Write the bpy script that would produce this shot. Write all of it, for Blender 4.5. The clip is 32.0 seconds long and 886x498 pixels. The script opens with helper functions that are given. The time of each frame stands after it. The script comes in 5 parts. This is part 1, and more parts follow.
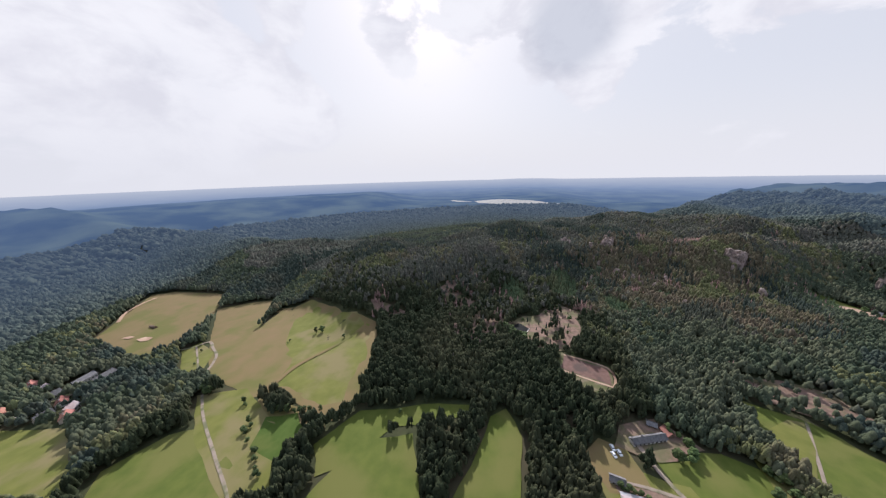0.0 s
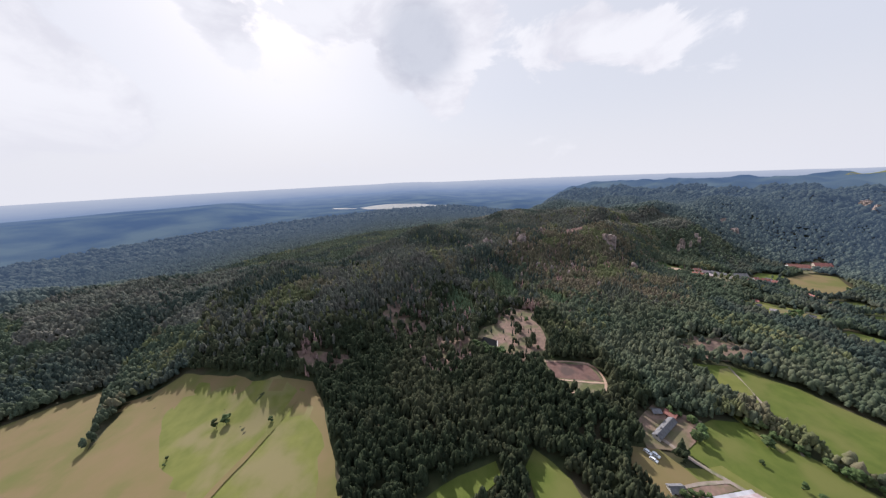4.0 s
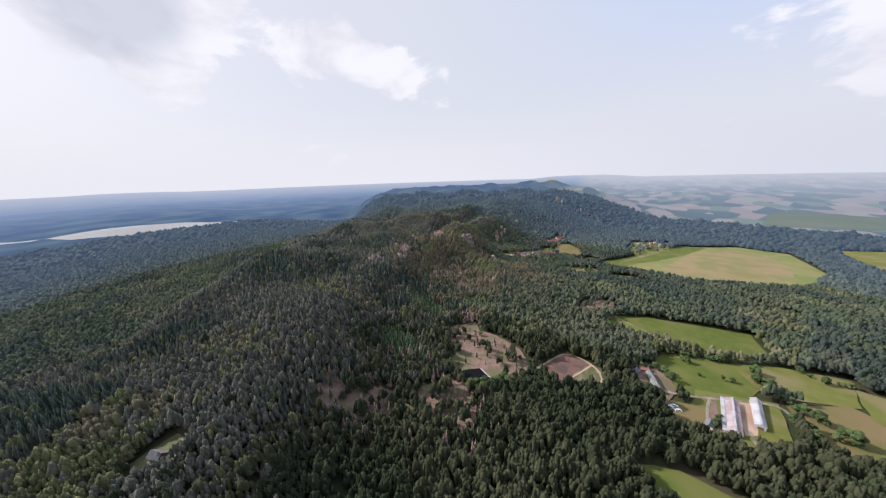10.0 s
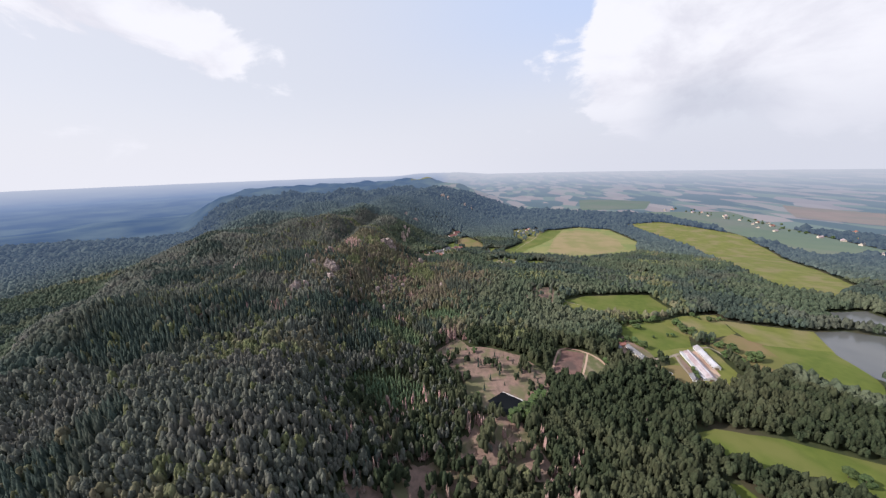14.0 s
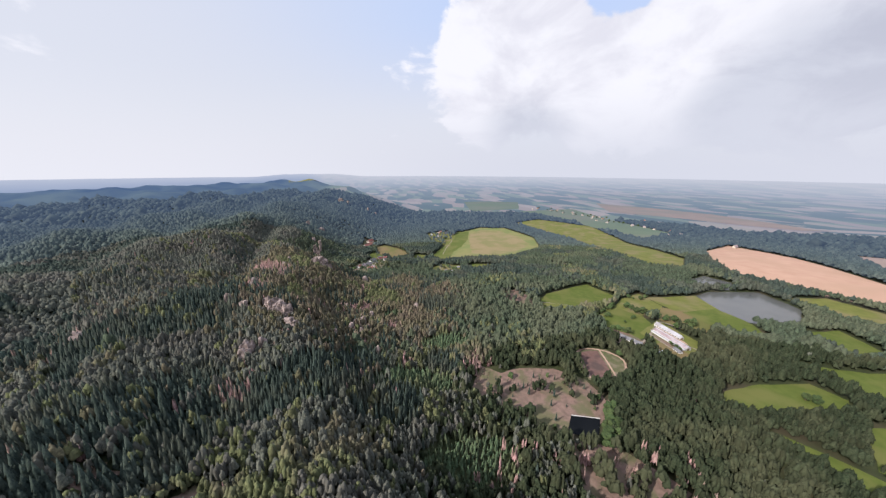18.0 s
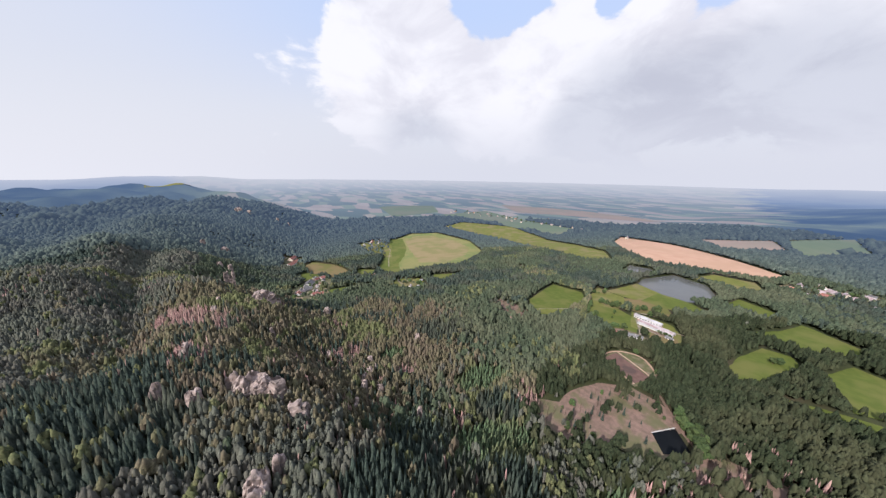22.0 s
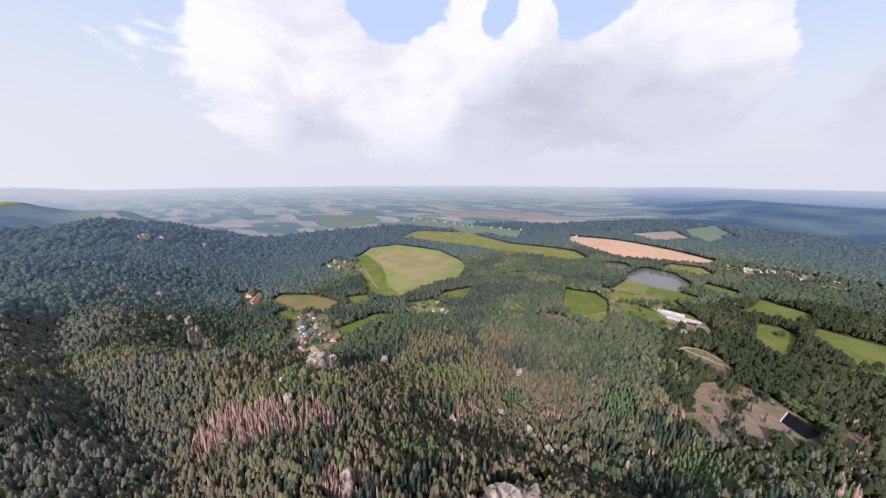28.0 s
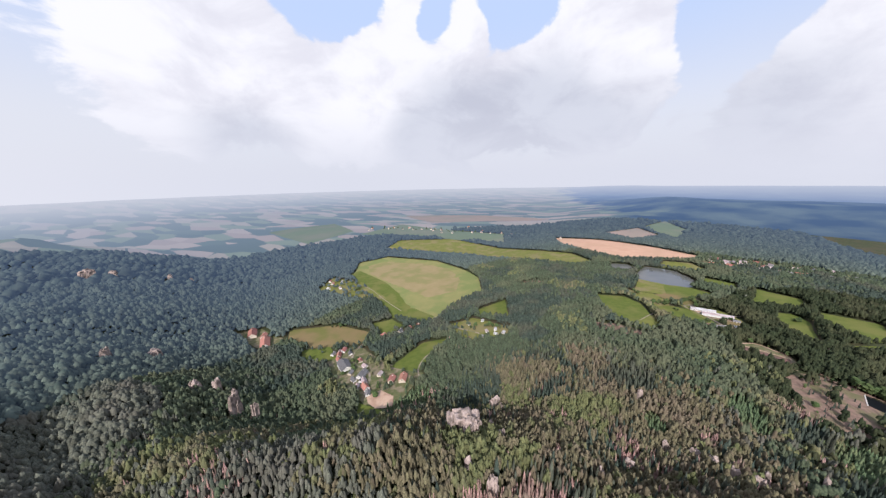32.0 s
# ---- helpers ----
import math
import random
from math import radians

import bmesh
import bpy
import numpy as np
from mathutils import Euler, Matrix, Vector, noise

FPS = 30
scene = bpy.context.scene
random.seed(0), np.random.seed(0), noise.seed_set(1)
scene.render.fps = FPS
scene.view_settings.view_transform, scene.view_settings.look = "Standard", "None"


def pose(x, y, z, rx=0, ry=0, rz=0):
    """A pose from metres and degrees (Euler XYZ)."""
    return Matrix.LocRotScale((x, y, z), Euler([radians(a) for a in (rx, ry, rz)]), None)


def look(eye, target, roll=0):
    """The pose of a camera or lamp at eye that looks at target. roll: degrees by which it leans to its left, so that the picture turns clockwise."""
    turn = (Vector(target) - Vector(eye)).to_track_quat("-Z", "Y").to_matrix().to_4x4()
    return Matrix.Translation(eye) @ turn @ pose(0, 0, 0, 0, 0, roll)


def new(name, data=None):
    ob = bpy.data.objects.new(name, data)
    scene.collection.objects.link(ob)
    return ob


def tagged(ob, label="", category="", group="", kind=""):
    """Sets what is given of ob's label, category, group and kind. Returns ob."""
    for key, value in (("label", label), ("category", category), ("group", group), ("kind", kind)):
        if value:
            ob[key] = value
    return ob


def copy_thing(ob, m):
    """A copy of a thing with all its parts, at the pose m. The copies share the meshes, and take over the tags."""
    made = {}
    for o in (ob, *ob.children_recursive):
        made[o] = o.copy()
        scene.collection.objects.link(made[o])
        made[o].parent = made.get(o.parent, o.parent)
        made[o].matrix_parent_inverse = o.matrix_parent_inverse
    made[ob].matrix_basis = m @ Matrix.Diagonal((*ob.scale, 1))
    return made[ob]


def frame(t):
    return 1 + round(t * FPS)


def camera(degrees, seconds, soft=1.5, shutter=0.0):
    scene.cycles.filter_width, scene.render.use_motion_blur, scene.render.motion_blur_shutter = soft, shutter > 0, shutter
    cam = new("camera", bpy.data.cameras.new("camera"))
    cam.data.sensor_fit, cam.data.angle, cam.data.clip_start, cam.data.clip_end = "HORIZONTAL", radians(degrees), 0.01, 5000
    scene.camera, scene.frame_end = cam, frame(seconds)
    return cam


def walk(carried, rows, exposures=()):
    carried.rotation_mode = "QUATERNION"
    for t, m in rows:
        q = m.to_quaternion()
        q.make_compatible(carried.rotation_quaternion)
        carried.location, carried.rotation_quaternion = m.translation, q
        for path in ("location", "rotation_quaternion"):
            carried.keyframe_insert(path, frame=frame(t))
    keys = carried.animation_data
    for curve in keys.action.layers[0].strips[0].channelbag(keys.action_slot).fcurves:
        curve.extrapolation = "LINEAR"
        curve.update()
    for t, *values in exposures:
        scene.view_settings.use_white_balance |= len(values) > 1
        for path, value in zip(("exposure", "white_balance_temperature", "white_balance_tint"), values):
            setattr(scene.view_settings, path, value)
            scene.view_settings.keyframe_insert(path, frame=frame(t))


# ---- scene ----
cam = camera(114.9, 32.0, soft=1.35)

# seconds, eye, turn to the left of +y, tilt, lean
PATH = [
    (0, (393.6, -240.7, 165.5), 106.05, -14.58, -1.55),
    (1, (384.2, -262.0, 164.2), 99.27, -14.78, -1.57),
    (2, (374.2, -280.1, 163.6), 93.18, -14.80, -1.88),
    (3, (363.3, -296.2, 164.3), 87.42, -14.70, -2.28),
    (5.5, (323.4, -346.4, 170.6), 70.67, -14.65, -2.43),
    (6, (313.7, -356.4, 171.0), 65.99, -14.82, -2.10),
    (7, (293.3, -374.2, 170.8), 58.53, -14.84, -1.57),
    (8, (271.1, -388.8, 169.9), 52.18, -14.72, -1.52),
    (9, (247.8, -400.8, 169.0), 46.13, -14.63, -1.67),
    (10, (223.6, -410.3, 168.7), 40.11, -14.65, -1.85),
    (11, (197.9, -416.7, 169.1), 34.00, -14.86, -2.08),
    (12, (169.4, -418.1, 169.7), 27.13, -15.04, -2.38),
    (13, (138.6, -416.4, 170.6), 19.93, -15.38, -2.26),
    (14, (106.6, -413.4, 171.5), 12.84, -15.94, -1.46),
    (14.5, (90.6, -411.0, 172.0), 9.16, -16.25, -0.97),
    (16.5, (26.5, -392.2, 174.1), -4.29, -16.04, -0.32),
    (17, (11.5, -385.0, 174.1), -7.30, -15.66, -0.20),
    (18, (-17.6, -368.0, 173.9), -12.73, -15.70, 0.28),
    (19, (-43.2, -347.7, 173.6), -18.12, -15.54, 0.55),
    (20, (-64.0, -327.0, 173.6), -23.06, -15.17, 0.83),
    (21, (-81.7, -305.3, 173.8), -27.85, -14.92, 0.92),
    (22, (-98.1, -281.7, 174.1), -32.78, -14.83, 0.93),
    (23, (-113.6, -258.5, 175.0), -37.50, -14.65, 0.93),
    (24, (-129.7, -238.1, 176.8), -41.22, -14.66, 0.97),
    (25, (-147.7, -218.5, 179.0), -43.48, -14.53, 0.49),
    (25.5, (-157.1, -207.9, 180.1), -44.46, -14.22, 0.18),
    (27.5, (-192.4, -160.2, 185.8), -48.62, -13.96, 0.24),
    (28, (-200.0, -144.5, 187.9), -49.90, -13.99, 0.13),
    (29, (-214.4, -109.7, 192.7), -52.80, -14.22, -0.08),
    (30, (-229.0, -74.2, 197.6), -55.59, -14.39, -0.15),
    (31, (-244.4, -39.9, 202.0), -58.01, -14.17, -0.47),
    (32, (-259.7, -5.6, 206.3), -60.45, -13.62, -1.08),
]


def aim(eye, turn, tilt, lean):
    a, b = radians(turn), radians(tilt)
    way = Vector((-math.sin(a) * math.cos(b), math.cos(a) * math.cos(b), math.sin(b)))
    return look(eye, Vector(eye) + 100 * way, lean)


walk(cam, [(t, aim(*row)) for t, *row in PATH], [(0, 0.58, 6150, 14), (7, 0.62, 6150, 14), (14, 0.65, 6150, 14), (20, 0.67, 6150, 14), (28, 0.70, 6150, 14), (32, 0.70, 6150, 14)])

# ---- sky and sun ----
SUN_FROM = Vector((-0.82, -0.27, 0.60)).normalized()
world = bpy.data.worlds.new("sky")
scene.world = world
world.use_nodes = True


def sky():
    nt = world.node_tree
    n, l = nt.nodes, nt.links
    n.clear()

    def node(kind, **kw):
        x = n.new(kind)
        for k, v in kw.items():
            x.inputs[k].default_value = v
        return x

    def sums(op, a, b, clamp=False):
        x = n.new("ShaderNodeMath")
        x.operation, x.use_clamp = op, clamp
        for i, v in enumerate((a, b)):
            if isinstance(v, (int, float)):
                x.inputs[i].default_value = v
            else:
                l.new(v, x.inputs[i])
        return x.outputs[0]

    out = n.new("ShaderNodeOutputWorld")
    bg = node("ShaderNodeBackground", Strength=0.62)
    l.new(bg.outputs[0], out.inputs[0])
    clear = n.new("ShaderNodeTexSky")
    clear.sky_type, clear.sun_disc = "NISHITA", False
    clear.sun_elevation, clear.sun_rotation = math.asin(SUN_FROM.z), math.atan2(SUN_FROM.x, SUN_FROM.y)
    clear.air_density, clear.dust_density = 1.0, 2.5
    dim = n.new("ShaderNodeMix")
    dim.data_type, dim.blend_type = "RGBA", "MULTIPLY"
    dim.inputs["Factor"].default_value = 1.0
    l.new(clear.outputs[0], dim.inputs[6])
    dim.inputs[7].default_value = (0.085, 0.085, 0.085, 1)
    co = n.new("ShaderNodeTexCoord")
    way = co.outputs["Generated"]
    sep = n.new("ShaderNodeSeparateXYZ")
    l.new(way, sep.inputs[0])

    def ramp(value, lo, hi, a=0.0, b=1.0):
        x = n.new("ShaderNodeMapRange")
        x.interpolation_type = "SMOOTHSTEP"
        for k, v in (("From Min", lo), ("From Max", hi), ("To Min", a), ("To Max", b)):
            x.inputs[k].default_value = v
        l.new(value, x.inputs[0])
        return x.outputs[0]

    def blend(factor, a, b):
        x = n.new("ShaderNodeMix")
        x.data_type = "RGBA"
        for k, v in ((0, factor), (6, a), (7, b)):
            if isinstance(v, (int, float)):
                x.inputs[k].default_value = v
            elif isinstance(v, tuple):
                x.inputs[k].default_value = (*v, 1)
            else:
                l.new(v, x.inputs[k])
        return x.outputs[2]

    def heap(azimuth, rise, reach):
        """1 in the middle of a bank of cloud, 0 outside it."""
        a, e = radians(azimuth), radians(rise)
        x = n.new("ShaderNodeVectorMath")
        x.operation = "DISTANCE"
        x.inputs[1].default_value = (math.sin(a) * math.cos(e), math.cos(a) * math.cos(e), math.sin(e))
        l.new(way, x.inputs[0])
        return ramp(x.outputs["Value"], 0.0, radians(reach), 1.0, 0.0)

    def heaps(rows):
        total = 0.0
        for azimuth, rise, reach, weight in rows:
            total = sums("ADD", sums("MULTIPLY", heap(azimuth, rise, reach), weight), total)
        return total

    squash = n.new("ShaderNodeVectorMath")
    squash.operation = "MULTIPLY"
    squash.inputs[1].default_value = (1.0, 1.0, 1.7)
    l.new(way, squash.inputs[0])
    puffs = node("ShaderNodeTexNoise", Scale=4.6, Detail=11.0, Roughness=0.60, Distortion=0.3)
    l.new(squash.outputs[0], puffs.inputs["Vector"])
    broad = node("ShaderNodeTexNoise", Scale=2.1, Detail=5.0, Roughness=0.5)
    l.new(squash.outputs[0], broad.inputs["Vector"])
    banks = heaps((
        (-152, 17, 26, 0.9), (-140, 13, 18, 0.8), (-129, 10, 12, 0.6), (-130, 25, 7, 0.5), (-114, 23, 9, 0.7), (-99, 26, 10, 0.7), (-84, 21, 14, 1.0),
        (-79, 13, 7, 0.5), (-73, 25, 8, 0.6), (-63, 19, 8, 0.5), (-56, 20, 8, 0.8), (-48, 17, 7, 0.7), (24, 22, 14, 1.1), (21, 13, 14, 1.0),
        (39, 15, 18, 1.0), (54, 15, 18, 0.9), (68, 13, 20, 0.9), (85, 14, 20, 0.9), (56, 27, 5, 0.5), (67, 24, 4, 0.6), (90, 21, 10, 0.9), (114, 10, 20, 0.8),
        (135, 16, 30, 0.7), (170, 20, 40, 0.7)))
    holes = heaps(((-25, 22, 16, 0.7), (-5, 22, 12, 1.0), (4, 27, 9, 0.9), (42, 28, 9, 1.3), (59, 25, 4.5, 1.2), (74, 27, 8, 1.5), (103, 19, 8, 1.6), (101, 14, 4, 0.6), (-123, 18, 7, 0.7), (-137, 22, 5, 0.5)))
    thick = sums("ADD", sums("SUBTRACT", banks, holes), sums("MULTIPLY", sums("SUBTRACT", puffs.outputs[0], 0.5), 2.1))
    cover = ramp(thick, 0.22, 0.45)
    # greyer bases low in the banks and in their thickest parts
    grey = heaps(((-84, 21, 13, 1.0), (60, 7, 22, 1.0), (28, 4, 16, 0.8), (80, 9, 22, 0.8), (105, 6, 22, 0.7), (-150, 7, 20, 0.35)))
    base = sums("MULTIPLY", ramp(sums("ADD", grey, sums("SUBTRACT", broad.outputs[0], 0.5)), 0.25, 0.80), 1.0)
    cloud = blend(base, (0.985, 0.975, 0.98), (0.70, 0.72, 0.77))
    inner = blend(ramp(puffs.outputs[0], 0.35, 0.62), (0.83, 0.83, 0.86), (1.0, 1.0, 1.0))
    lit = n.new("ShaderNodeMix")
    lit.data_type, lit.blend_type = "RGBA", "MULTIPLY"
    lit.inputs[0].default_value = 1.0
    l.new(cloud, lit.inputs[6])
    l.new(inner, lit.inputs[7])
    pale = blend(0.82, dim.outputs[2], (0.885, 0.897, 0.930))
    open_sky = blend(sums("MULTIPLY", ramp(sep.outputs[2], 0.12, 0.44), ramp(sep.outputs[0], -0.75, 0.5)), pale, (0.56, 0.69, 0.93))
    mixed = blend(cover, open_sky, lit.outputs[2])
    # the hazy band above the horizon
    hazy = blend(ramp(sep.outputs[0], -0.9, 0.7), (0.875, 0.87, 0.885), (0.725, 0.738, 0.785))
    low = n.new("ShaderNodeMix")
    low.data_type = "RGBA"
    l.new(ramp(sep.outputs[2], -0.03, 0.25, 0.97, 0.0), low.inputs[0])
    l.new(mixed, low.inputs[6])
    l.new(hazy, low.inputs[7])
    # the unseen sky overhead is brightened, an added fill for the shade below
    l.new(sums("MULTIPLY", ramp(sep.outputs[2], 0.46, 0.85, 1.0, 1.45), 0.62), bg.inputs["Strength"])
    l.new(low.outputs[2], bg.inputs[0])


sky()
sun = new("sun", bpy.data.lights.new("sun", "SUN"))
sun.data.energy, sun.data.angle, sun.data.color = 4.5, radians(0.6), (1.0, 0.96, 0.90)
sun.matrix_world = look((0, 0, 900), Vector((0, 0, 900)) - SUN_FROM)


# ---- materials ----
def stuff(name, a, b, scale, rough=0.9, bump=0.0, c=None, scale2=None, island=0.0, metal=0.0, spec=0.15, detail=5.0, per_object=0.0):
    """Two colours mixed by noise at one scale, a third at a wider one."""
    a, b, c = [tuple(0.82 * v for v in x) if x else None for x in (a, b, c)]
    m = bpy.data.materials.new(name)
    m.use_nodes = True
    nt = m.node_tree
    n, l = nt.nodes, nt.links
    bsdf = n["Principled BSDF"]
    bsdf.inputs["Roughness"].default_value, bsdf.inputs["Metallic"].default_value = rough, metal
    bsdf.inputs["Specular IOR Level"].default_value = spec
    geo = n.new("ShaderNodeNewGeometry")
    tex = n.new("ShaderNodeTexNoise")
    tex.inputs["Scale"].default_value, tex.inputs["Detail"].default_value = 1 / scale, detail
    l.new(geo.outputs["Position"], tex.inputs["Vector"])
    ramp = n.new("ShaderNodeValToRGB")
    ramp.color_ramp.elements[0].position, ramp.color_ramp.elements[1].position = 0.32, 0.68
    ramp.color_ramp.elements[0].color, ramp.color_ramp.elements[1].color = (*a, 1), (*b, 1)
    l.new(tex.outputs[0], ramp.inputs[0])
    col = ramp.outputs[0]
    if c:
        wide = n.new("ShaderNodeTexNoise")
        wide.inputs["Scale"].default_value, wide.inputs["Detail"].default_value = 1 / scale2, 8.0
        l.new(geo.outputs["Position"], wide.inputs["Vector"])
        cut = n.new("ShaderNodeMapRange")
        cut.interpolation_type = "SMOOTHSTEP"
        cut.inputs["From Min"].default_value, cut.inputs["From Max"].default_value = 0.45, 0.64
        l.new(wide.outputs[0], cut.inputs[0])
        mix = n.new("ShaderNodeMix")
        mix.data_type = "RGBA"
        l.new(cut.outputs[0], mix.inputs[0])
        l.new(col, mix.inputs[6])
        mix.inputs[7].default_value = (*c, 1)
        col = mix.outputs[2]
    if island or per_object:
        hsv = n.new("ShaderNodeHueSaturation")
        if island:
            rnd = geo.outputs["Random Per Island"]
        else:
            rnd = n.new("ShaderNodeObjectInfo").outputs["Random"]
        span = island or per_object
        for name_in, lo, hi, turn in (("Value", 1 - span, 1 + span, 1.0), ("Hue", 0.5 - 0.05 * span, 0.5 + 0.03 * span, 7.31)):
            spin = n.new("ShaderNodeMath")
            spin.operation = "MULTIPLY"
            spin.inputs[1].default_value = turn
            l.new(rnd, spin.inputs[0])
            frac = n.new("ShaderNodeMath")
            frac.operation = "FRACT"
            l.new(spin.outputs[0], frac.inputs[0])
            mr = n.new("ShaderNodeMapRange")
            mr.inputs["To Min"].default_value, mr.inputs["To Max"].default_value = lo, hi
            l.new(frac.outputs[0], mr.inputs[0])
            l.new(mr.outputs[0], hsv.inputs[name_in])
        l.new(col, hsv.inputs["Color"])
        col = hsv.outputs[0]
    l.new(col, bsdf.inputs["Base Color"])
    if bump:
        bp = n.new("ShaderNodeBump")
        bp.inputs["Strength"].default_value, bp.inputs["Distance"].default_value = 0.7, bump
        l.new(tex.outputs[0], bp.inputs["Height"])
        l.new(bp.outputs[0], bsdf.inputs["Normal"])
    return m


MEADOW = stuff("meadow_grass", (0.110, 0.119, 0.025), (0.148, 0.146, 0.036), 9, c=(0.178, 0.148, 0.066), scale2=32, detail=11.0)
LUSH = stuff("lush_grass", (0.074, 0.096, 0.016), (0.102, 0.120, 0.023), 7, c=(0.124, 0.125, 0.033), scale2=36, detail=11.0)
DEEP = stuff("deep_grass", (0.050, 0.084, 0.012), (0.066, 0.100, 0.018), 5, c=(0.085, 0.105, 0.022), scale2=20, detail=9.0)
DRY = stuff("dry_pasture", (0.180, 0.125, 0.061), (0.158, 0.123, 0.050), 14, c=(0.119, 0.115, 0.033), scale2=40, detail=11.0)
CROP = stuff("ripening_crop", (0.185, 0.180, 0.065), (0.215, 0.195, 0.075), 16, c=(0.150, 0.170, 0.055), scale2=48, detail=11.0)
STUBBLE = stuff("ripe_stubble", (0.255, 0.192, 0.098), (0.225, 0.176, 0.084), 18, c=(0.185, 0.168, 0.066), scale2=45, detail=11.0)
PLOUGH = stuff("ploughed_soil", (0.41, 0.245, 0.165), (0.47, 0.29, 0.20), 20, c=(0.40, 0.25, 0.165), scale2=120)
# lighter, greyer leaf colour: the haze over the valley is painted into it
VALLEY = stuff("hazed_valley_leaves", (0.032, 0.045, 0.030), (0.082, 0.099, 0.058), 0.9, bump=0.5, spec=0.06, island=0.24, c=(0.082, 0.090, 0.055), scale2=60, detail=9.0)
# far versions of the fields, with haze painted in as pale colour and emission
FAR_CROP = stuff("far_green_crop", (0.13, 0.17, 0.06), (0.16, 0.19, 0.075), 40, c=(0.20, 0.19, 0.10), scale2=150)
FAR_SOIL = stuff("far_ploughed_soil", (0.40, 0.25, 0.175), (0.46, 0.30, 0.22), 40, c=(0.36, 0.26, 0.18), scale2=150)
SOIL = stuff("cleared_soil", (0.235, 0.150, 0.116), (0.150, 0.102, 0.076), 3.0, bump=0.4, c=(0.120, 0.110, 0.055), scale2=13, detail=9.0)
SAND = stuff("sandy_yard", (0.40, 0.265, 0.185), (0.47, 0.33, 0.24), 3.0, bump=0.1, c=(0.32, 0.20, 0.14), scale2=12)
MUD = stuff("basin_mud", (0.120, 0.066, 0.052), (0.17, 0.098, 0.080), 3.0, rough=0.8, c=(0.09, 0.060, 0.050), scale2=11)
FLOOR = stuff("forest_floor", (0.028, 0.036, 0.014), (0.050, 0.055, 0.022), 6, c=(0.060, 0.050, 0.028), scale2=40)
WATER = stuff("pond_water", (0.085, 0.086, 0.080), (0.105, 0.103, 0.094), 30, rough=0.14, spec=0.4)
BLACK_WATER = stuff("dark_forest_water", (0.006, 0.007, 0.008), (0.010, 0.011, 0.012), 12, rough=0.35, spec=0.03)
GARDEN = stuff("garden_ground", (0.070, 0.086, 0.028), (0.125, 0.115, 0.056), 4.5, c=(0.19, 0.150, 0.100), scale2=8, detail=11.0)
GRAVEL = stuff("gravel", (0.30, 0.235, 0.19), (0.23, 0.185, 0.145), 2.2, c=(0.135, 0.135, 0.070), scale2=9)
PINE = stuff("pine_needles", (0.052, 0.057, 0.047), (0.132, 0.134, 0.100), 0.8, bump=0.6, spec=0.05, island=0.28, c=(0.099, 0.094, 0.075), scale2=34, detail=9.0)
# warmer pine colour for the slope seen front-lit; the sunlight's warmth is painted in
OLIVE = stuff("sunlit_olive_needles", (0.066, 0.060, 0.038), (0.158, 0.138, 0.080), 0.8, bump=0.6, spec=0.06, island=0.30, c=(0.128, 0.104, 0.070), scale2=22, detail=9.0)
SPRUCE = stuff("spruce_needles", (0.024, 0.035, 0.030), (0.060, 0.076, 0.057), 0.8, bump=0.6, spec=0.06, island=0.28, c=(0.068, 0.072, 0.052), scale2=50, detail=9.0)
BIRCH = stuff("light_leaves", (0.074, 0.084, 0.040), (0.136, 0.140, 0.062), 0.8, bump=0.6, spec=0.06, island=0.28, c=(0.126, 0.112, 0.068), scale2=30, detail=9.0)
# distant trees of every kind: haze put into a bluish base, emission added later
FARWOOD = stuff("haze_tinted_far_woods", (0.046, 0.062, 0.050), (0.090, 0.108, 0.082), 9, island=0.3)
LEAF = stuff("broad_leaves", (0.017, 0.025, 0.013), (0.044, 0.052, 0.027), 0.8, bump=0.5, spec=0.05, island=0.30, c=(0.053, 0.056, 0.030), scale2=50, detail=9.0)
YOUNG = stuff("young_spruce_needles", (0.053, 0.083, 0.045), (0.103, 0.135, 0.070), 1.0, bump=0.4, spec=0.03, island=0.3, c=(0.112, 0.123, 0.062), scale2=30)
DEAD = stuff("dead_needles", (0.250, 0.146, 0.124), (0.355, 0.232, 0.200), 1.0, bump=0.3, spec=0.03, island=0.3, c=(0.190, 0.140, 0.108), scale2=9)
BARK = stuff("bark", (0.10, 0.07, 0.05), (0.16, 0.11, 0.08), 0.6)
ROCK = stuff("sandstone", (0.27, 0.205, 0.178), (0.40, 0.318, 0.280), 2.2, bump=0.6, c=(0.155, 0.122, 0.105), scale2=5)

# ---- the lie of the land ----
CENTRE = (40.0, -200.0)


def soft_step(a):
    a = np.clip(a, 0, 1)
    return a * a * (3 - 2 * a)


